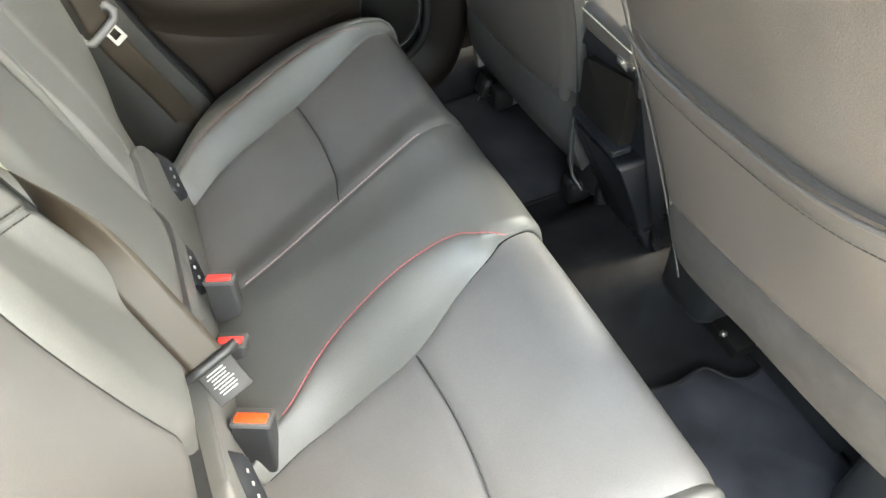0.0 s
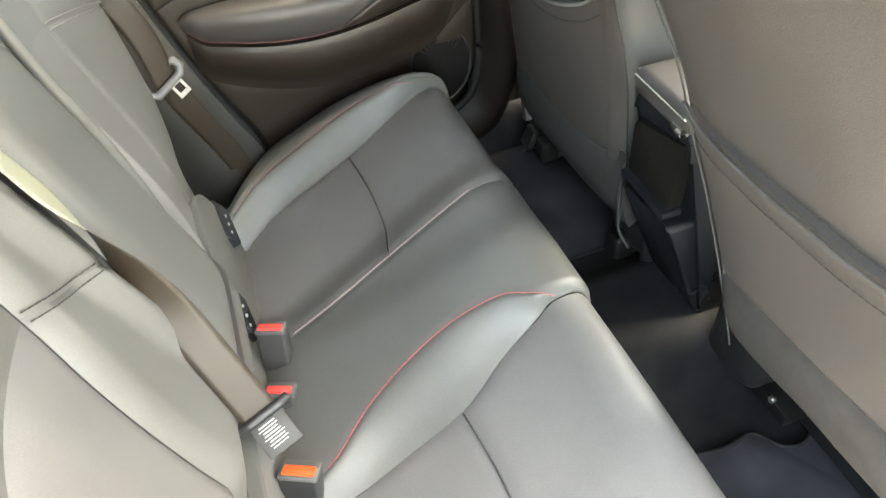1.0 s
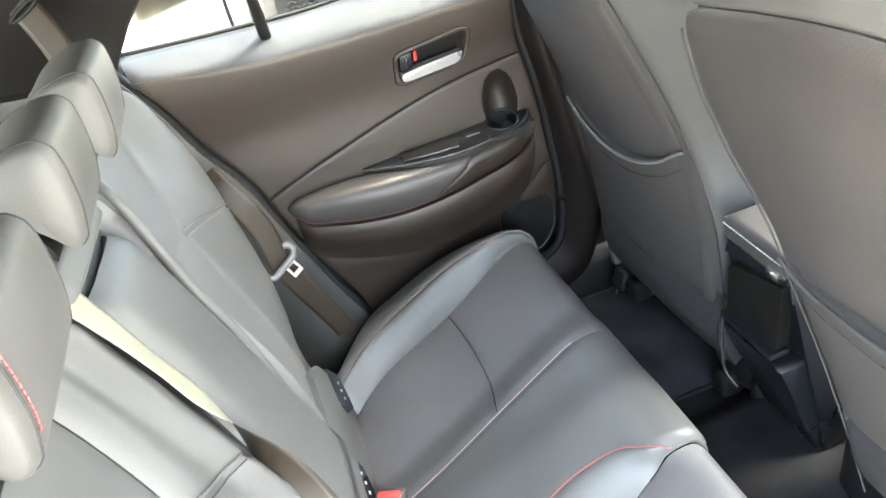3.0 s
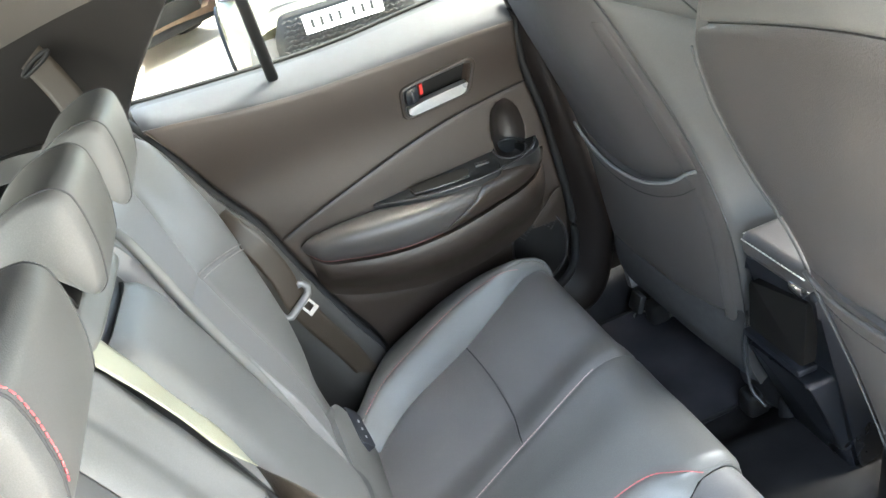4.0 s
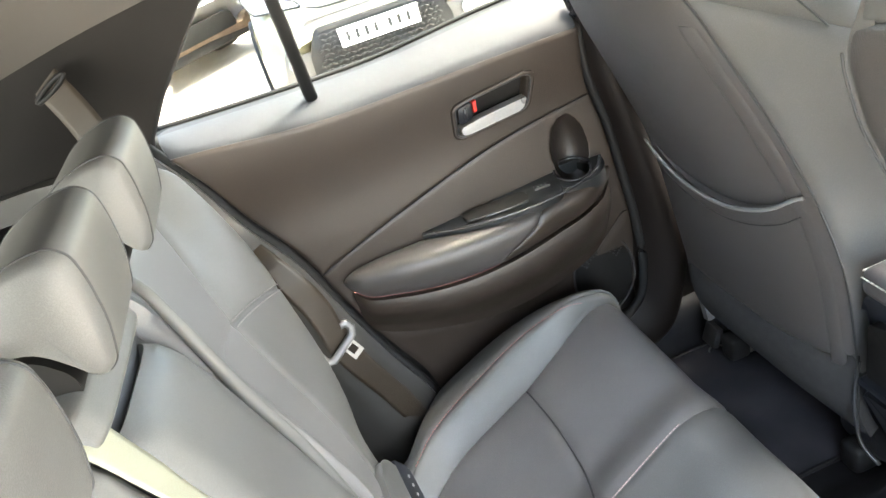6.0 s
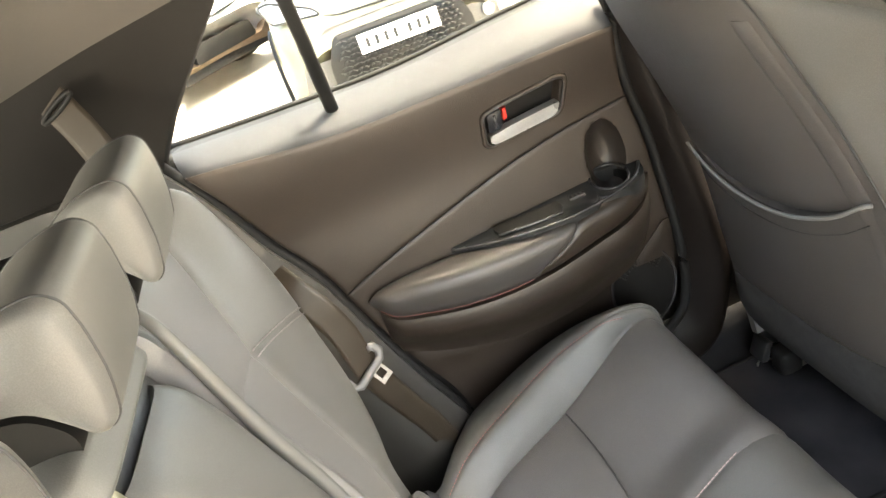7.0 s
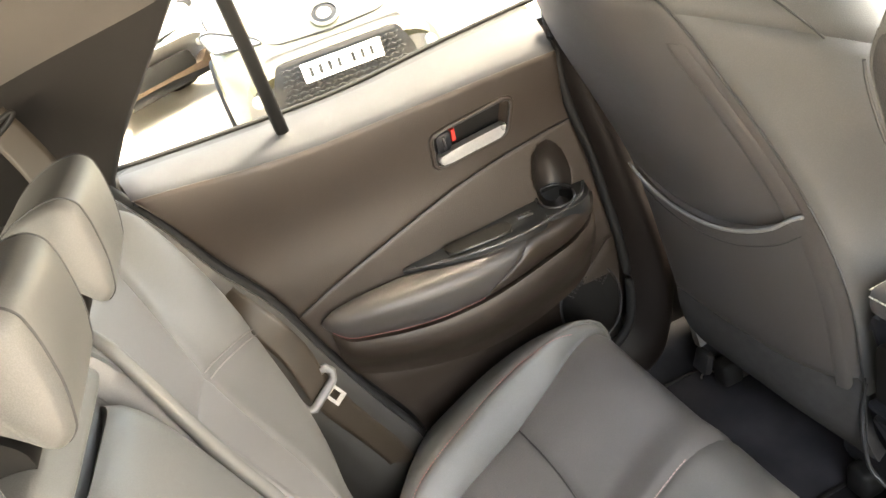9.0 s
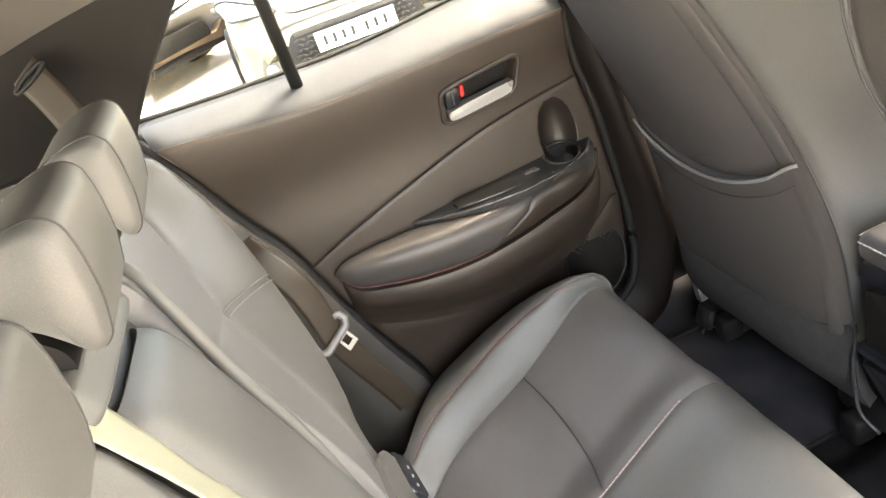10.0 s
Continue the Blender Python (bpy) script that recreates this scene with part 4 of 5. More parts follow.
        tube("rail_bolt", [(0.782, -0.262, 0.048), (0.770, -0.268, 0.064)], 0.007, STEEL, seat, "bright rail bolt", segs=6)
    # plain side trims, added to block light leaking past the seat to the floor
    part("side_cover", rounded_box((0.48, 0.13, 0.33), 0.03, 3, Matrix.Translation((0.98, side * 0.175, 0.205))), DARK, seat, "dark plastic side trim")
    part("side_cover", rounded_box((0.46, 0.09, 0.31), 0.03, 3, Matrix.Translation((0.955, side * 0.598, 0.195))), DARK, seat, "dark plastic side trim")
    hr = part("headrest", rounded_box((0.11, 0.27, 0.19), 0.045, 4, Matrix.Translation((tx + 0.05, side * 0.37, top + 0.16))), LEATHER, seat)
    for y in (0.31, 0.43):
        tube("post", [(tx + 0.05, side * y, top + 0.0), (tx + 0.05, side * y, top + 0.09)], 0.006, CHROME, hr)
    return seat


front_seat(1, "black front passenger seat with a map pocket on its back",
           curve_of([0.10, 0.35, 0.587, 0.72, 0.80, 0.88, 1.0, 1.06], [0.668, 0.652, 0.620, 0.580, 0.552, 0.524, 0.478, 0.47]),
           curve_of([0.10, 0.30, 0.36, 0.48, 0.586, 0.666, 0.726, 0.78, 0.83, 0.88, 0.91, 0.94, 1.02], [0.130, 0.123, 0.124, 0.130, 0.152, 0.172, 0.190, 0.211, 0.232, 0.253, 0.269, 0.292, 0.34]),
           curve_of([0.10, 0.225, 0.355, 0.48, 0.60, 0.68, 0.74, 0.79, 0.85, 0.90, 0.95, 1.02], [0.52, 0.540, 0.558, 0.568, 0.576, 0.592, 0.601, 0.607, 0.607, 0.590, 0.56, 0.51]),
           curve_of([0.0, 0.03, 0.15, 0.30, 0.45, 0.60, 0.75, 0.90, 1.0], [0.606, 0.602, 0.571, 0.545, 0.529, 0.523, 0.527, 0.545, 0.568]),
           curve_of([0.0, 0.10, 0.28, 0.55, 0.75, 1.0], [0.332, 0.313, 0.304, 0.297, 0.293, 0.292]),
           curve_of([0.0, 0.15, 0.4, 0.7, 1.0], [0.130, 0.150, 0.160, 0.156, 0.148]),
           1.02, lambda u: 0.925 + 0.012 * np.sin(math.pi * np.asarray(u)), (0.030, 0.004),
           lambda z: 0.055 * smooth(0.30, 0.55, z) + 0.055 * smooth(0.55, 0.80, z) - 0.03 * smooth(0.9, 1.02, z), lambda z: 0.006 + 0 * z)
front_seat(-1, "black front driver seat with a map pocket on its back",
           curve_of([0.10, 0.35, 0.627, 0.72, 0.88, 1.0, 1.10], [0.65, 0.597, 0.543, 0.520, 0.481, 0.445, 0.415]),
           curve_of([0.10, 0.24, 0.32, 0.447, 0.55, 0.64, 0.70, 0.74, 0.77, 0.82, 0.85, 0.89, 0.93, 0.97, 1.10], [0.30, 0.292, 0.282, 0.250, 0.215, 0.180, 0.165, 0.143, 0.120, 0.094, 0.082, 0.078, 0.082, 0.105, 0.20]),
           curve_of([0.10, 0.36, 0.45, 0.6, 0.78, 0.9, 1.10], [0.66, 0.66, 0.65, 0.64, 0.63, 0.62, 0.56]),
           curve_of([0.0, 0.1, 0.25, 0.45, 0.6, 0.75, 0.82, 1.0], [0.662, 0.650, 0.654, 0.663, 0.670, 0.685, 0.696, 0.718]),
           curve_of([0.0, 0.28, 0.55, 0.78, 1.0], [0.447, 0.469, 0.483, 0.498, 0.507]),
           curve_of([0.0, 0.23, 0.36, 0.58, 0.88, 1.0], [0.306, 0.328, 0.340, 0.345, 0.354, 0.358]),
           1.10, lambda u: 0.958 + 0.048 * np.sin(math.pi * np.clip(np.asarray(u), 0, 1) * 0.9), (0.008, 0.008),
           lambda z: 0.02 * smooth(0.30, 0.55, z), lambda z: 0.03 * smooth(0.30, 0.55, z))

# ---- centre console ----
console = thing("centre_console", "dark plastic centre console with a padded leather lid", "console")


def con(p, q, d):
    # the rear end leans forward towards the floor
    return Vector((d + 0.11 * min(1.0, max(0.0, (0.30 - q) / 0.26)), p, q))


CX = 0.665
part("rear_face", prism(rounded([(-0.062, 0.05), (0.098, 0.05), (0.098, 0.46), (0.085, 0.492), (-0.05, 0.492), (-0.062, 0.46)], 0.015), CX + 0.35, CX, con, 0.010, 3), GLOSS, console, "moulded rear end")
# the slot is a black plate on the face, its inner shade put into the colour
part("bin_slot_shade", prism(rounded([(-0.040, 0.340), (0.083, 0.335), (0.083, 0.436), (-0.044, 0.470)], 0.008), CX + 0.02, CX - 0.003, con, 0.002), BLACK, console, "black plate painting the shade inside the storage slot")
part("slot_lip", prism(rounded([(-0.044, 0.326), (0.086, 0.326), (0.086, 0.338), (-0.044, 0.338)], 0.003), CX + 0.02, CX - 0.014, con, 0.003), GLOSS, console, "glossy lip of the slot")
part("kick_panel", prism(rounded([(-0.052, 0.03), (0.086, 0.03), (0.092, 0.30), (-0.056, 0.31)], 0.012), CX + 0.3, CX - 0.004, con, 0.006), GLOSS, console, "satin black lower panel, narrowing downwards")
lid = part("lid", rounded_box((0.36, 0.145, 0.045), 0.016, 4, Matrix.Translation((CX + 0.160, 0.013, 0.518))), SEAT_BACK, console, "padded grey leather lid with pale stitching")
stitching("stitching", [(CX - 0.0195, -0.055, 0.528), (CX - 0.0195, 0.08, 0.528)], LID_THREAD, lid, "pale stitching", r=0.0016)
stitching("stitching", [(CX - 0.01, 0.0855, 0.53), (CX + 0.30, 0.0855, 0.53)], LID_THREAD, lid, "pale stitching", r=0.0016)
part("latch", rounded_box((0.02, 0.03, 0.02), 0.006, 2, Matrix.Translation((CX - 0.014, -0.04, 0.503))), CHROME, console, "small bright latch")

part("corner_gusset", rounded_box((0.05, 0.035, 0.07), 0.014, 3, Matrix.Translation((0.772, 0.108, 0.062))), CARPET, console, "small carpeted corner piece")

# ---- floor, mats and sills ----


def floor_fn(u, v):
    x = -1.1 + 3.1 * u
    y = -0.72 + 1.44 * v
    hump = 0.062 * smooth(0.17, 0.08, np.abs(y)) * smooth(0.3, 0.5, x)
    side = 0.10 * smooth(0.60, 0.66, np.abs(y))
    return x, y, hump + side - 0.004 + 0.002 * np.sin(40 * x) * np.sin(33 * y)


tagged(sheet("floor", floor_fn, 90, 80, CARPET, None, thick=0.03, tuck=0), "black needle-felt carpet of the car floor", "carpet", kind="structure")

for side in (1, -1):
    mat = thing("floor_mat", "dark grey carpet floor mat lying in the rear footwell", "floor mat", "floor mats")
    line = [(0.50, 0.24), (0.60, 0.285), (0.675, 0.297), (0.735, 0.284), (0.758, 0.327), (0.795, 0.338), (0.832, 0.318), (0.842, 0.40), (0.848, 0.50), (0.866, 0.605), (0.50, 0.605)]
    if side > 0:
        line = [(0.50, 0.20), (0.80, 0.20), (0.84, 0.30), (0.84, 0.59), (0.50, 0.59)]
    ring = rounded(line, 0.02)
    part("carpet_piece", prism([(x, y * side) for x, y in ring], 0.001, 0.012, lambda p, q, d: Vector((p, q, d)), 0.003), MAT, mat)
    tube("bound_edge", [(x, y * side, 0.011) for x, y in ring], 0.0042, RUBBER, mat, "black bound edge", closed=True, segs=6)

# ---- quarter trim, C-pillar, headliner, shell ----


def quarter_fn(u, v):
    z = 0.05 + 0.83 * v
    x0 = door_rear(np.clip(z, 0.05, 0.862)) - 0.012
    x = x0 - 0.34 * u
    y = 0.630 - 0.035 * smooth(0.0, 0.25, u) + 0.02 * smooth(0.25, 0.5, u) - 0.012 * v
    return x, y, z


quarter = tagged(sheet("trim_quarter", quarter_fn, 24, 40, QUARTER, None, thick=0.03, tuck=0.004), "dark moulded trim beside the rear backrest", "trim", kind="structure")


pillar_x = curve_of([0.84, 0.872, 0.935, 1.016, 1.09, 1.12], [-0.205, -0.188, -0.142, -0.063, 0.008, 0.03])


def pillar_fn(u, v):
    z = 0.86 + 0.29 * v
    x0 = pillar_x(z) - 0.008
    x = x0 - 0.75 * u
    y = 0.652 - 0.075 * v - 0.02 * smooth(0, 0.3, u) - 0.25 * smooth(0.45, 1.0, u)
    return x, y, z


pillar = tagged(sheet("trim_pillar", pillar_fn, 30, 24, PILLAR, None, thick=0.03, tuck=0.003), "dark grained plastic C-pillar trim", "trim", kind="structure")

V_KNOTS = [0.0, 0.14, 0.25, 0.36, 0.48, 0.62, 0.72, 0.82, 1.0]
seal_x = curve_of(V_KNOTS, [0.556, 0.560, 0.582, 0.596, 0.607, 0.606, 0.585, 0.530, 0.380])
seal_z = curve_of(V_KNOTS, [0.870, 0.710, 0.600, 0.487, 0.370, 0.240, 0.175, 0.135, 0.112])
crest_x = curve_of(V_KNOTS, [0.585, 0.592, 0.608, 0.632, 0.662, 0.667, 0.636, 0.580, 0.400])
crest_z = curve_of(V_KNOTS, [0.870, 0.715, 0.620, 0.500, 0.355, 0.225, 0.112, 0.070, 0.050])


def bpillar_fn(u, v):
    """From the door seal over a rounded crest and down behind it, sweeping back along the sill at its foot."""
    sx, sz, cx, cz = seal_x(v), seal_z(v), crest_x(v), crest_z(v)
    k = np.clip(u / 0.55, 0, 1)
    f = np.clip((u - 0.55) / 0.45, 0, 1)
    x = sx + 0.004 + (cx - sx) * k + 0.05 * f * smooth(0.85, 0.5, v)
    z = sz + (cz - sz) * k - 0.045 * f * smooth(0.45, 0.75, v)
    y = 0.646 - 0.030 * np.sin(k * math.pi / 2) + 0.045 * f**1.6
    return x, y, z


tagged(sheet("trim_b_pillar", bpillar_fn, 30, 70, PILLAR_SKIN, None, thick=0.012, tuck=0.002), "brown-black B-pillar trim sweeping into the door sill", "trim", kind="structure")
tagged(tube("trim_seal", [(float(seal_x(v)) - 0.002, 0.634, float(seal_z(v))) for v in np.linspace(0.0, 0.95, 50)], 0.010, RUBBER, None), "black rubber seal on the B-pillar", "trim", kind="structure")


def roof_fn(u, v):
    x = -0.85 + 2.12 * u
    y = -0.62 + 1.20 * v
    e = np.clip((y - 0.25) / 0.33, 0, 1)
    z = 1.225 + 0.13 * smooth(0.0, -0.45, y) - 0.095 * e**2 - 0.17 * np.maximum(0, 0.02 - x) - 0.05 * smooth(0.6, 0.9, x) - 0.02 * smooth(-0.4, -0.6, y) + 0.09 * smooth(0.0, 0.14, x) * smooth(0.3, 0.5, y)
    return x, y, z


tagged(sheet("ceiling", roof_fn, 50, 30, HEADLINER, None, thick=0.04, tuck=0), "pale woven headliner", "ceiling", kind="structure")


def box(name, lo, hi, mat, label, category="wall"):
    bm = rounded_box([b - a for a, b in zip(lo, hi)], 0.01, 2, Matrix.Translation([(a + b) / 2 for a, b in zip(lo, hi)]))
    return tagged(part(name, bm, mat, None), label, category, kind="structure")


box("wall_rear", (-1.06, -0.70, -0.1), (-1.0, 0.70, 0.86), PLASTIC, "plain dark trim closing the boot")
box("shelf_rear", (-1.0, -0.62, 0.80), (-0.32, 0.60, 0.84), CARPET, "dark felt parcel shelf behind the backrest", "shelf")
tagged(part("wall_near_rear", prism([(-1.0, -0.1), (0.12, -0.1), (0.11, 0.12), (0.05, 0.30), (-0.05, 0.58), (-0.15, 0.79), (-0.20, 0.86), (-0.08, 1.02), (0.0, 1.10), (0.0, 1.36), (-1.0, 1.30)], -0.74, -0.70, lambda p, q, d: Vector((p, d, q))), PLASTIC, None), "plain dark quarter trim of the near side", "wall", kind="structure")
box("wall_near_front", (0.86, -0.72, -0.1), (1.95, -0.66, 0.86), PLASTIC, "plain front door trim of the near side")
box("wall_near_pillar", (0.66, -0.76, 0.0), (0.86, -0.69, 1.35), PILLAR, "plain B-pillar of the near side")
box("wall_far_front", (0.60, 0.672, -0.1), (1.95, 0.70, 0.86), DOOR_SKIN, "plain front door trim of the far side")
box("wall_front", (1.7, -0.70, -0.1), (1.95, 0.70, 0.72), PLASTIC, "plain dark dashboard", "dashboard")
box("wall_sill_near", (-0.3, -0.74, -0.1), (0.86, -0.64, 0.10), PLASTIC, "dark door sill of the near side")
# out-of-view panel where the open door would stand, added to block the sun
tagged(part("wall_sun_block", prism([(0.84, -0.73), (0.90, -0.73), (1.14, -1.62), (1.08, -1.64)], 0.0, 1.15, lambda p, q, d: Vector((p, q, d))), PLASTIC, None), "unseen panel added as the open near door to block sun", "wall", kind="structure")

# ---- seat belts and buckles ----


def ribbon(name, rows, mat, parent, label="", width=0.047, thick=0.0013):
    """Webbing through rows of (place, across direction)."""
    P = dense([r[0] for r in rows], 0.008)
    L = np.linspace(0, 1, len(rows))
    A = np.array([r[1] for r in rows], float)
    T = np.linspace(0, 1, len(P))
    A = np.stack([curve_of(L, A[:, k])(T) for k in range(3)], 1)
    A /= np.linalg.norm(A, axis=1, keepdims=True)
    D = np.gradient(P, axis=0)
    N = np.cross(A, D)
    N /= np.linalg.norm(N, axis=1, keepdims=True) + 1e-9
    verts, faces = [], []
    m = 7
    for p, a, n in zip(P, A, N):
        for s in (1, -1):
            for k in range(m):
                w = (k / (m - 1) - 0.5) * width
                verts.append(p + a * w + n * (s * thick / 2 * (1 if 0 < k < m - 1 else 0.3)))
    q = 2 * m
    for i in range(len(P) - 1):
        for k in range(m - 1):
            a = i * q + k
            faces += [(a, a + 1, a + 1 + q, a + q), (a + m + q, a + m + 1 + q, a + m + 1, a + m)]
        a, b = i * q, i * q + m - 1
        faces += [(a, a + q, a + m + q, a + m), (b + q, b, b + m, b + m + q)]
    return link(name, verts, faces, mat, parent, label)


outer_belt = thing("seat_belt", "dark seat belt of the outer rear seat, hanging unused", "seat belt", "seat belts")
ribbon("webbing", [((-0.262, 0.545, 1.022), (0.05, 0.0, 0.03)), ((-0.249, 0.53, 0.995), (0.05, 0.0, 0.026)), ((-0.229, 0.50, 0.94), (0.05, 0.0, 0.014)), ((-0.222, 0.47, 0.86), (0.05, 0.01, 0.014)), ((-0.225, 0.47, 0.80), (0.05, 0.01, 0.014))], WEBBING, outer_belt)
ribbon("webbing", [((-0.112, 0.535, 0.668), (0.80, -0.1, 0.42)), ((-0.096, 0.512, 0.648), (0.82, 0.05, 0.41)), ((-0.077, 0.500, 0.617), (0.84, 0.12, 0.40)), ((-0.050, 0.500, 0.536), (0.86, 0.3, 0.36)), ((-0.043, 0.505, 0.464), (0.84, 0.38, 0.36))], WEBBING, outer_belt)
ribbon("webbing", [((-0.043, 0.505, 0.464), (0.84, 0.38, 0.36)), ((-0.03, 0.515, 0.41), (0.9, 0.3, 0.2)), ((-0.004, 0.535, 0.323), (0.98, 0.15, 0.1)), ((0.018, 0.556, 0.25), (0.9, 0.1, 0.4)), ((0.04, 0.575, 0.16), (0.85, 0.1, 0.5))], WEBBING, outer_belt)
gx = Vector((0.061, 0.03, 0.026)).normalized()
gz = Vector((-0.35, 0.15, 0.92))
gz = (gz - gx * gz.dot(gx)).normalized()
gy = gz.cross(gx)
tg = Matrix.Translation((-0.043, 0.500, 0.460)) @ Matrix((gx, gy, gz)).transposed().to_4x4()
tongue = tube("tongue_grip", [tg @ Vector(q) for q in ((-0.036, 0, 0.010), (-0.037, 0, -0.004), (-0.028, 0, -0.013), (0.0, 0, -0.012), (0.028, 0, -0.010), (0.038, 0, 0.0), (0.036, 0, 0.014), (0.026, 0, 0.018))], 0.0075, GREY_PLASTIC, outer_belt, "grey plastic tongue grip", segs=12, up=(0.2, 0.9, -0.4))
bm = bmesh.new()
out, inn = [(-0.013, 0.0), (0.013, 0.0), (0.013, -0.036), (-0.013, -0.036)], [(-0.0075, -0.010), (0.0075, -0.010), (0.0075, -0.027), (-0.0075, -0.027)]
for d in (-0.0012, 0.0012):
    for p in out + inn:
        bm.verts.new(tg @ Vector((p[0] * 0.95 + 0.010, d - 0.002, p[1] * 0.95 - 0.010)))
bm.verts.ensure_lookup_table()
for i in range(4):
    j = (i + 1) % 4
    v = bm.verts
    bm.faces.new((v[i], v[j], v[4 + j], v[4 + i])), bm.faces.new((v[8 + j], v[8 + i], v[12 + i], v[12 + j]))
    bm.faces.new((v[i], v[8 + i], v[8 + j], v[j])), bm.faces.new((v[4 + j], v[12 + j], v[12 + i], v[4 + i]))
part("tongue_plate", bm, STEEL, outer_belt, "bright steel tongue with a slot", smooth=False)
tube("upper_guide", [Vector((-0.258, 0.536, 1.012)) + Vector((0.026 * math.cos(a), -0.004 * math.cos(a), 0.005 * math.sin(a) + 0.013 * math.cos(a))) for a in np.linspace(0, 2 * math.pi, 25)[:-1]], 0.0035, RUBBER, outer_belt, "dark belt guide on the pillar", closed=True, up=(0, 1, 0))

mid_belt = thing("seat_belt", "twisted dark seat belt of the middle rear seat", "seat belt", "seat belts")
yv = Vector((0, 1, 0))
ax = Vector((0.9, 0.33, 0.12)).normalized()
seen = Vector((0.18, -0.61, 0.53)).normalized()
# the upper stretch is coloured pale to paint the sun falling on it
ribbon("upper_webbing", [(B(-0.06, 0.75, -0.02), -yv), (B(-0.06, 0.718, 0.03), -yv), (B(-0.067, 0.665, 0.042), -yv + BN * 0.1), (B(-0.071, 0.60, 0.045), -yv + BN * 0.2), (B(-0.073, 0.53, 0.046), -yv * 0.75 + seen * 0.4), (B(-0.075, 0.47, 0.046), seen)], SUNLIT_WEBBING, mid_belt, "upper twisted webbing with sunlight painted into its colour", width=0.05)
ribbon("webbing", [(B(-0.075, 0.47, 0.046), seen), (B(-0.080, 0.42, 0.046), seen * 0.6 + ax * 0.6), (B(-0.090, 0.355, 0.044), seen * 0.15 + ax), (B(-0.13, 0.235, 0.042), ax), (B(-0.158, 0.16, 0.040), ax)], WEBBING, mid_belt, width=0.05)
c = B(-0.160, 0.155, 0.042)
tube("tongue_ring", [c + ax * 0.040, c + ax * 0.02 + BN * 0.004, c - ax * 0.02 + BN * 0.004, c - ax * 0.040], 0.0075, DARK, mid_belt, "dark oval tongue grip", segs=12)
dn = Vector((0.3, -0.72, -0.62))
dn = (dn - ax * dn.dot(ax)).normalized()
tm = Matrix((ax, dn, ax.cross(dn))).transposed().to_4x4()
tag_m = Matrix.Translation(c + dn * 0.030) @ tm
tag = part("tongue_cover", rounded_box((0.050, 0.048, 0.006), 0.002, 2, tag_m), TAG, mid_belt, "dark tongue cover with pale print")
rng = random.Random(3)
for i in range(8):
    w = 0.022 + 0.010 * rng.random()
    for zz in (0.0035, -0.0035):
        part("print_bar", rounded_box((w, 0.0017, 0.0006), 0.0002, 1, tag_m @ Matrix.Translation((-0.004 + 0.003 * rng.random(), -0.018 + 0.0044 * i, zz))), WHITE_PRINT, tag)


def buckle(place, turn, tilt, size, button, shell, label):
    """A belt buckle: shell with a bevelled top and a coloured push button."""
    ob = thing("belt_buckle", label, "buckle", "belt buckles")
    m = Matrix.Translation(place) @ Matrix.Rotation(radians(turn), 4, "Z") @ Matrix.Rotation(radians(tilt), 4, "Y")
    w, d, h = size
    part("shell", rounded_box((d, w, h), 0.005, 3, m @ Matrix.Translation((0, 0, -h / 2))), shell, ob)
    part("collar", rounded_box((d * 1.04, w * 1.04, 0.009), 0.003, 2, m @ Matrix.Translation((0, 0, -0.004))), BUCKLE_GREY, ob, "grey collar")
    part("push_button", rounded_box((d * 0.52, w * 0.84, 0.008), 0.002, 2, m @ Matrix.Translation((d * 0.16, 0, 0.0))), button, ob, "coloured release button")
    tube("stalk", [m @ Vector((0, 0, -h * 0.9)), m @ Vector((-0.02, 0, -h - 0.05))], 0.012, DARK, ob, flat=0.5)
    return ob


buckle((0.018, 0.060, 0.243), -112, -12, (0.046, 0.028, 0.085), RED_BUTTON, PLASTIC, "black belt buckle with a red button in the seat gap")
buckle((0.006, -0.031, 0.200), -112, -12, (0.046, 0.028, 0.07), RED_BUTTON, PLASTIC, "low black belt buckle with a red button")
buckle((0.010, -0.194, 0.230), -116, -20, (0.054, 0.034, 0.09), ORANGE_BUTTON, DARK, "black belt buckle with a glossy orange button")

# lower flap of the backrest with the child-seat anchor covers
def to_flap(p, q, d):
    return B(p, q, d - 0.008 + 0.15 * (q - 0.045))


flap = rounded([(-0.32, -0.06), (0.40, -0.06), (0.40, 0.06), (0.365, 0.135), (0.31, 0.178), (0.25, 0.165), (0.1, 0.12), (-0.32, 0.10)], 0.03)
anchor_flap = thing("anchor_flap", "grey leather flap at the foot of the backrest", "flap")
part("flap", prism(flap, -0.05, 0.0, to_flap, 0.010, 3), LEATHER, anchor_flap)
tube("edge_roll", dense([to_flap(y, s, -0.003) for y, s in ((0.382, 0.05), (0.352, 0.125), (0.305, 0.162), (0.25, 0.152), (0.1, 0.109))], 0.008), 0.0032, LEATHER, anchor_flap, "rolled leather edge")
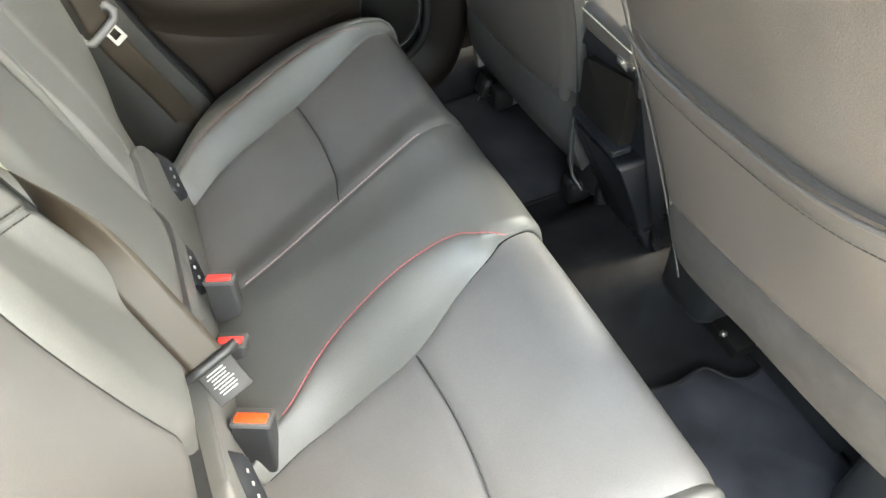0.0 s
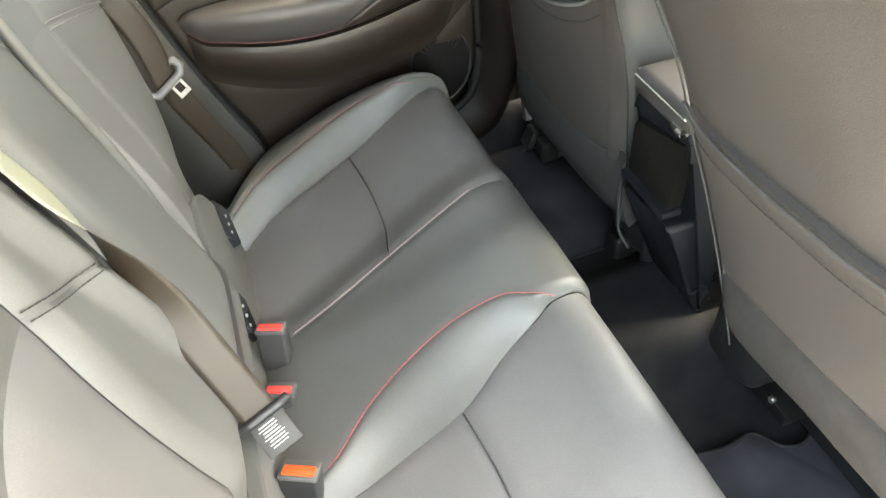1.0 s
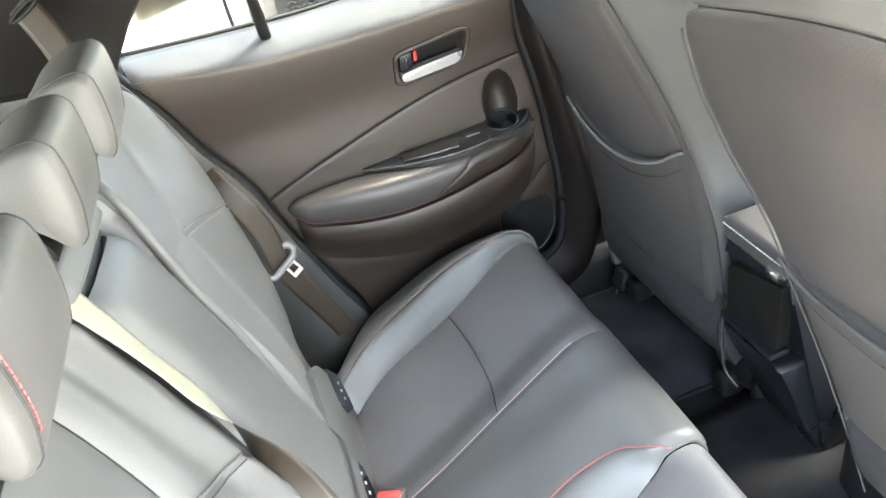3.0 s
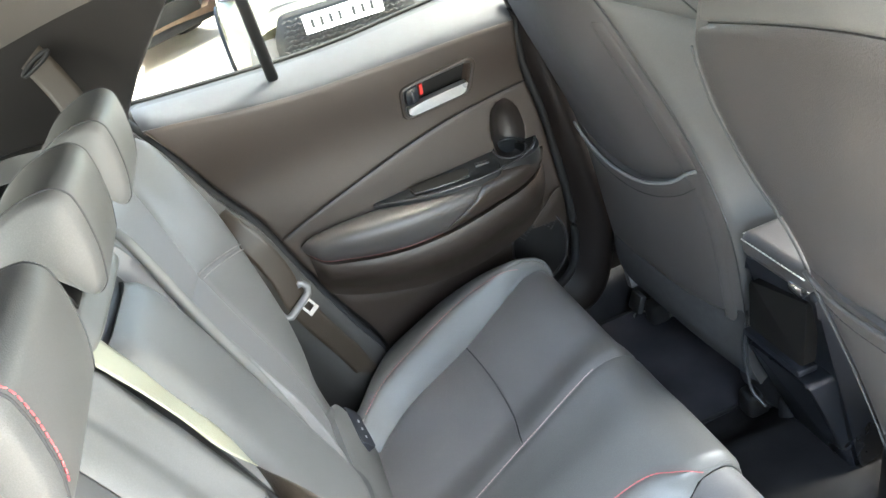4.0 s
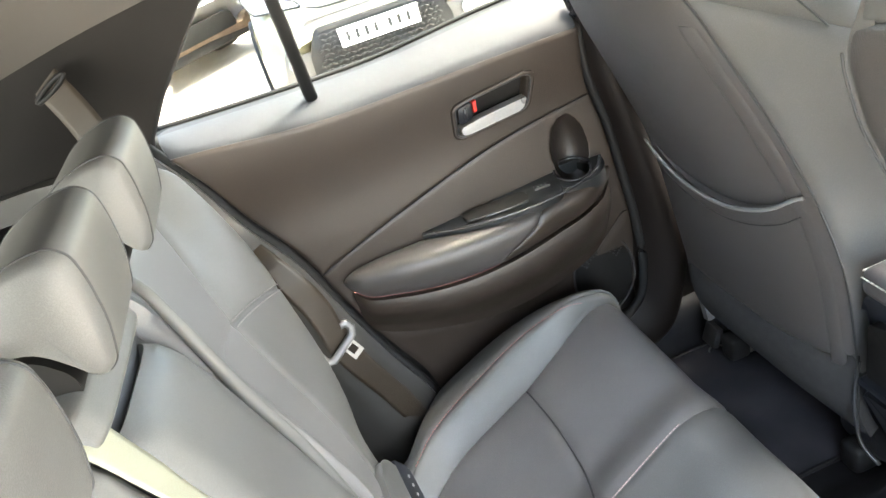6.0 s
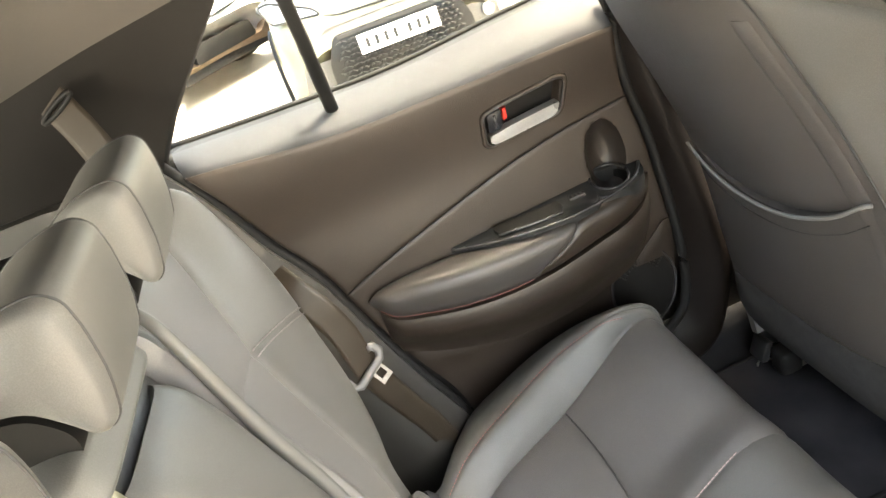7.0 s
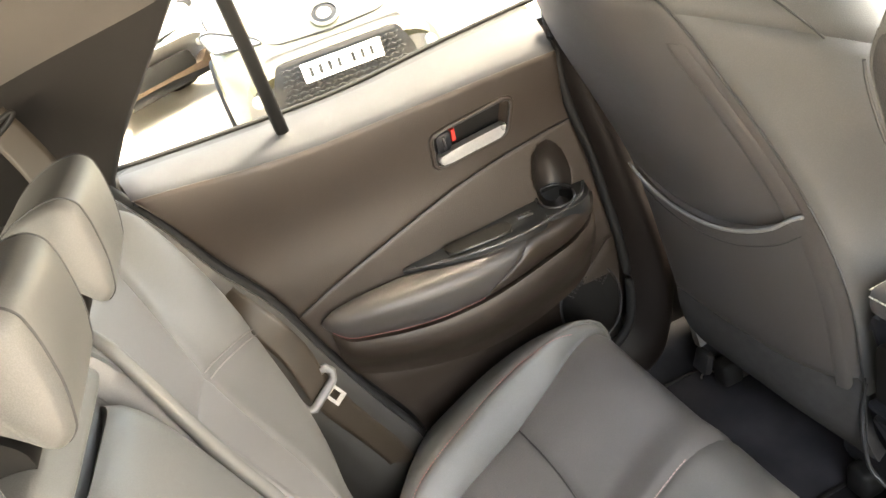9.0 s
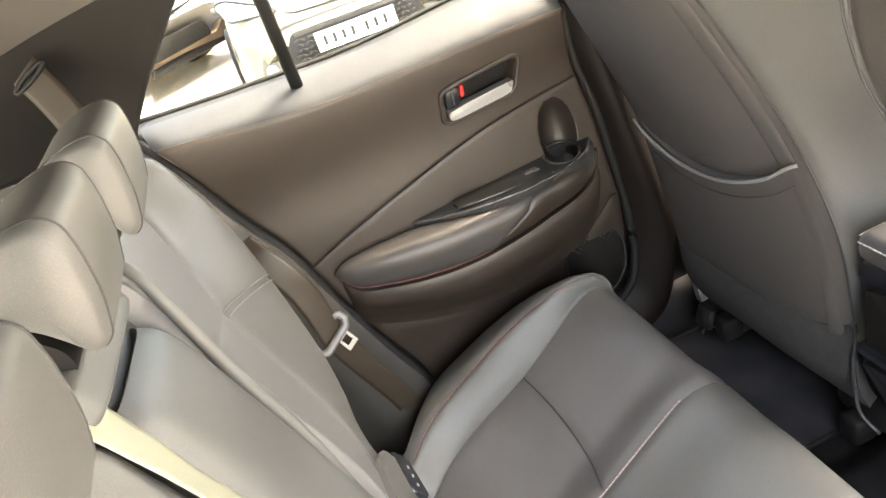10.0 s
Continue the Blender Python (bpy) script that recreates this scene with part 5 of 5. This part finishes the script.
for y, s in ((0.365, 0.050), (0.115, 0.062), (-0.275, 0.045)):
    cover = thing("anchor_cover", "black plastic child-seat anchor cover let into the seat", "anchor cover", "anchor covers")
    def to_cover(p, q, d, y=y, s=s):
        # the cover is turned up towards the seat
        return to_flap(p, q, d + 0.004 - 0.45 * (q - (s + 0.004 + 0.45 * (p - y))))

    part("cover", prism(rounded([(y - 0.038, s - 0.034), (y - 0.036, s + 0.000), (y + 0.036, s + 0.040), (y + 0.034, s + 0.006)], 0.006), -0.02, 0.004, to_cover, 0.003), GLOSS, cover)
    for k in (-0.020, -0.004, 0.012):
        part("symbol", prism(rounded([(y + k - 0.003, s + k * 0.5 - 0.002), (y + k + 0.003, s + k * 0.5 - 0.001), (y + k + 0.003, s + k * 0.5 + 0.003), (y + k - 0.003, s + k * 0.5 + 0.002)], 0.001), 0.0, 0.0048, to_cover, 0.0004), WHITE_PRINT, cover, "small pale symbol")

# ---- outside: ground and parked cars ----
GZ = -0.36
tagged(link("ground", [(-300, -300, GZ), (300, -300, GZ), (300, 300, GZ), (-300, 300, GZ)], [(0, 1, 2, 3)], GROUND, None, smooth=False), "pale sunlit paving of the yard", "ground", kind="structure")


def parked_car(place, turn, paint, label, dark_bumper=False, slim=1.0):
    """The front of a parked car faces -y before turning: body, cabin, lamps, grille, plate, wheels."""
    car = thing("parked_car", label, "car", "parked cars")

    def sec(y, half, z0, z1, crown):
        pts = []
        for k in range(25):
            a = math.pi * k / 24
            pts.append((slim * half * math.copysign(abs(math.cos(a)) ** 0.35, math.cos(a)), y + 0.14 * (1 - abs(math.sin(a))) ** 2, z0 + (z1 - z0) * abs(math.sin(a)) ** 0.5 + crown * math.sin(a)))
        return pts

    def skin(name, rows, mat, lab="", caps=True):
        verts, faces = [], []
        for r in rows:
            verts += sec(*r)
        n = 25
        for i in range(len(rows) - 1):
            for k in range(n - 1):
                faces.append((i * n + k, i * n + k + 1, (i + 1) * n + k + 1, (i + 1) * n + k))
            faces.append(((i + 1) * n, i * n, i * n + n - 1, (i + 1) * n + n - 1)[::-1])
        if caps:
            faces += [tuple(range(n)), tuple(range((len(rows) - 1) * n, len(rows) * n))[::-1]]
        return link(name, verts, faces, mat, car, lab)

    skin("body", [(-0.03, 0.70, 0.28, 0.62, 0.0), (-0.01, 0.78, 0.26, 0.70, 0.0), (0.05, 0.84, 0.25, 0.80, 0.0), (0.13, 0.87, 0.24, 0.90, 0.01), (0.3, 0.89, 0.24, 0.98, 0.02), (0.8, 0.91, 0.24, 1.06, 0.03), (1.3, 0.92, 0.24, 1.12, 0.02), (4.0, 0.91, 0.26, 1.13, 0.02), (4.3, 0.82, 0.36, 1.0, 0.0)], paint)
    skin("cabin_glass", [(1.15, 0.76, 1.05, 1.09, 0), (1.9, 0.64, 1.05, 1.55, 0.03), (3.4, 0.64, 1.05, 1.58, 0.03), (4.15, 0.62, 1.05, 1.15, 0)], DARK, "dark glazed cabin", False)

    def face(p, q, d):
        # the front is upright up to the nose and lies back above it
        return Vector((p, d + 0.16 * abs(p) ** 2.5 + 0.55 * max(0.0, q - 0.66) - 0.03, q))

    if not dark_bumper:
        part("bumper_frame", prism(rounded([(-0.66, 0.28), (0.66, 0.28), (0.60, 0.58), (0.46, 0.72), (-0.46, 0.72), (-0.60, 0.58)], 0.10), 0.05, -0.018, face, 0.02), BUMPER if dark_bumper else PALE_TRIM, car, "bumper frame round the grille")
    mouth = [(-0.46, 0.30), (0.46, 0.30), (0.45, 0.52), (0.38, 0.67), (-0.38, 0.67), (-0.45, 0.52)] if not dark_bumper else [(-0.4, 0.34), (0.4, 0.34), (0.36, 0.50), (-0.36, 0.50)]
    gr = part("grille", prism(rounded(mouth, 0.04), 0.03, -0.026, face, 0.004), GRILLE, car, "black lower grille")
    if not dark_bumper:
        part("grille_strip", prism(rounded([(-0.36, 0.645), (0.36, 0.645), (0.355, 0.665), (-0.355, 0.665)], 0.006), 0.0, -0.032, face, 0.003), PLASTIC, gr)
        for i in range(11):
            half = 0.43 - 0.006 * i
            for j in range(-12, 13):
                x = j * 0.036 + (0.018 if i % 2 else 0)
                if abs(x) < half:
                    tip = Matrix.Translation(face(x, 0.322 + 0.030 * i, -0.030)) @ Matrix.Rotation(0.4 if (i + j) % 2 else -0.4, 4, "Y")
                    part("grille_bar", rounded_box((0.030, 0.012, 0.010), 0.003, 1, tip), GRILLE_BAR, gr)
    else:
        part("lower_bumper", prism(rounded([(-0.84, 0.20), (0.84, 0.20), (0.86, 0.44), (0.55, 0.40), (0.5, 0.34), (-0.5, 0.34), (-0.55, 0.40), (-0.86, 0.44)], 0.04), 0.10, -0.03, face, 0.02), BUMPER, car, "dark lower bumper")
        tube("nose_line", [face(-0.55, 0.70, -0.01), face(0, 0.67, -0.012), face(0.55, 0.70, -0.01)], 0.012, DARK, car, "dark line across the nose")
    if not dark_bumper:
        plate = part("number_plate", rounded_box((0.50, 0.008, 0.115), 0.003, 2, Matrix.Translation((0.0, -0.068, 0.575))), PLATE, car, "white number plate")
        for k in range(7):
            x = -0.195 + 0.058 * k + (0.030 if k > 3 else 0)
            part("plate_bar", rounded_box((0.020, 0.002, 0.055), 0.0005, 1, Matrix.Translation((x, -0.0728, 0.575))), DARK, plate)
    for s in (1, -1):
        lamp = [(s * slim * p, q) for p, q in ((0.46, 0.80), (0.80, 0.82), (0.86, 0.93), (0.78, 0.94), (0.50, 0.84))]
        hl = part("headlamp", prism(rounded(lamp, 0.03), 0.12, -0.012, face, 0.01), DARK if dark_bumper else LAMP_GLASS, car, "swept headlamp")
        tube("lamp_line", [face(p, q, -0.014) for p, q in rounded(lamp, 0.03)], 0.007, DARK, hl, "dark gap round the lamp", closed=True, up=(0, 1, 0))
        part("fog_lamp", prism([(s * 0.555 + 0.036 * math.cos(a), 0.50 + 0.036 * math.sin(a)) for a in np.linspace(0, 2 * math.pi, 21)[:-1]], 0.0, -0.045, face, 0.006), WHITE_PRINT, car, "round fog lamp")
        tube("bonnet_gap", [face(s * slim * 0.78, 0.95, 0.0), (s * slim * 0.80, 0.35, 0.985), (s * slim * 0.80, 1.0, 1.06)], 0.008, DARK, car, "dark bonnet gap")
        for y in (0.85, 3.5):
            wheel = part("wheel", prism([(0.34 * math.cos(a), 0.34 + 0.34 * math.sin(a)) for a in np.linspace(0, 2 * math.pi, 33)[:-1]], s * slim * 0.72, s * slim * 0.93, lambda p, q, d, yy=y: Vector((d, yy + p, q)), 0.02), RUBBER, car)
            part("rim", prism([(0.22 * math.cos(a), 0.34 + 0.22 * math.sin(a)) for a in np.linspace(0, 2 * math.pi, 25)[:-1]], s * slim * 0.9, s * slim * 0.94, lambda p, q, d, yy=y: Vector((d, yy + p, q)), 0.01), STEEL, wheel)
    if not dark_bumper:
        em = part("emblem", prism([(0.085 * math.cos(a), 0.845 + 0.058 * math.sin(a)) for a in np.linspace(0, 2 * math.pi, 29)[:-1]], 0.03, -0.012, face, 0.003), GRILLE_BAR, car, "plain oval emblem with a pale rim")
        tube("ring", [face(0.085 * math.cos(a), 0.845 + 0.058 * math.sin(a), -0.018) for a in np.linspace(0, 2 * math.pi, 29)[:-1]], 0.009, WHITE_PRINT, em, closed=True, up=(0, 1, 0))
        part("emblem_disc", prism([(0.045 * math.cos(a), 0.845 + 0.03 * math.sin(a)) for a in np.linspace(0, 2 * math.pi, 25)[:-1]], 0.0, -0.018, face, 0.002), WHITE_PRINT, em)
        tube("nose_gap", [face(-0.46, 0.80, 0.0), face(-0.3, 0.765, -0.008), face(0, 0.755, -0.012), face(0.3, 0.765, -0.008), face(0.46, 0.80, 0.0)], 0.006, DARK, car, "dark gap under the bonnet edge")
    part("bumper_lip", rounded_box((1.5, 0.10, 0.10), 0.03, 2, Matrix.Translation((0, 0.08, 0.25))), DARK, car, "dark bumper lip")
    car.matrix_basis = Matrix.Translation(place) @ Matrix.Rotation(radians(turn), 4, "Z")
    return car


parked_car((0.675, 3.87, GZ), -4, PALE_PAINT, "pale green parked car with a black lower grille", False, 0.86)
parked_car((-0.52, 6.80, GZ), 42, WHITE_PAINT, "white parked car in the sun with a dark lower bumper", True)
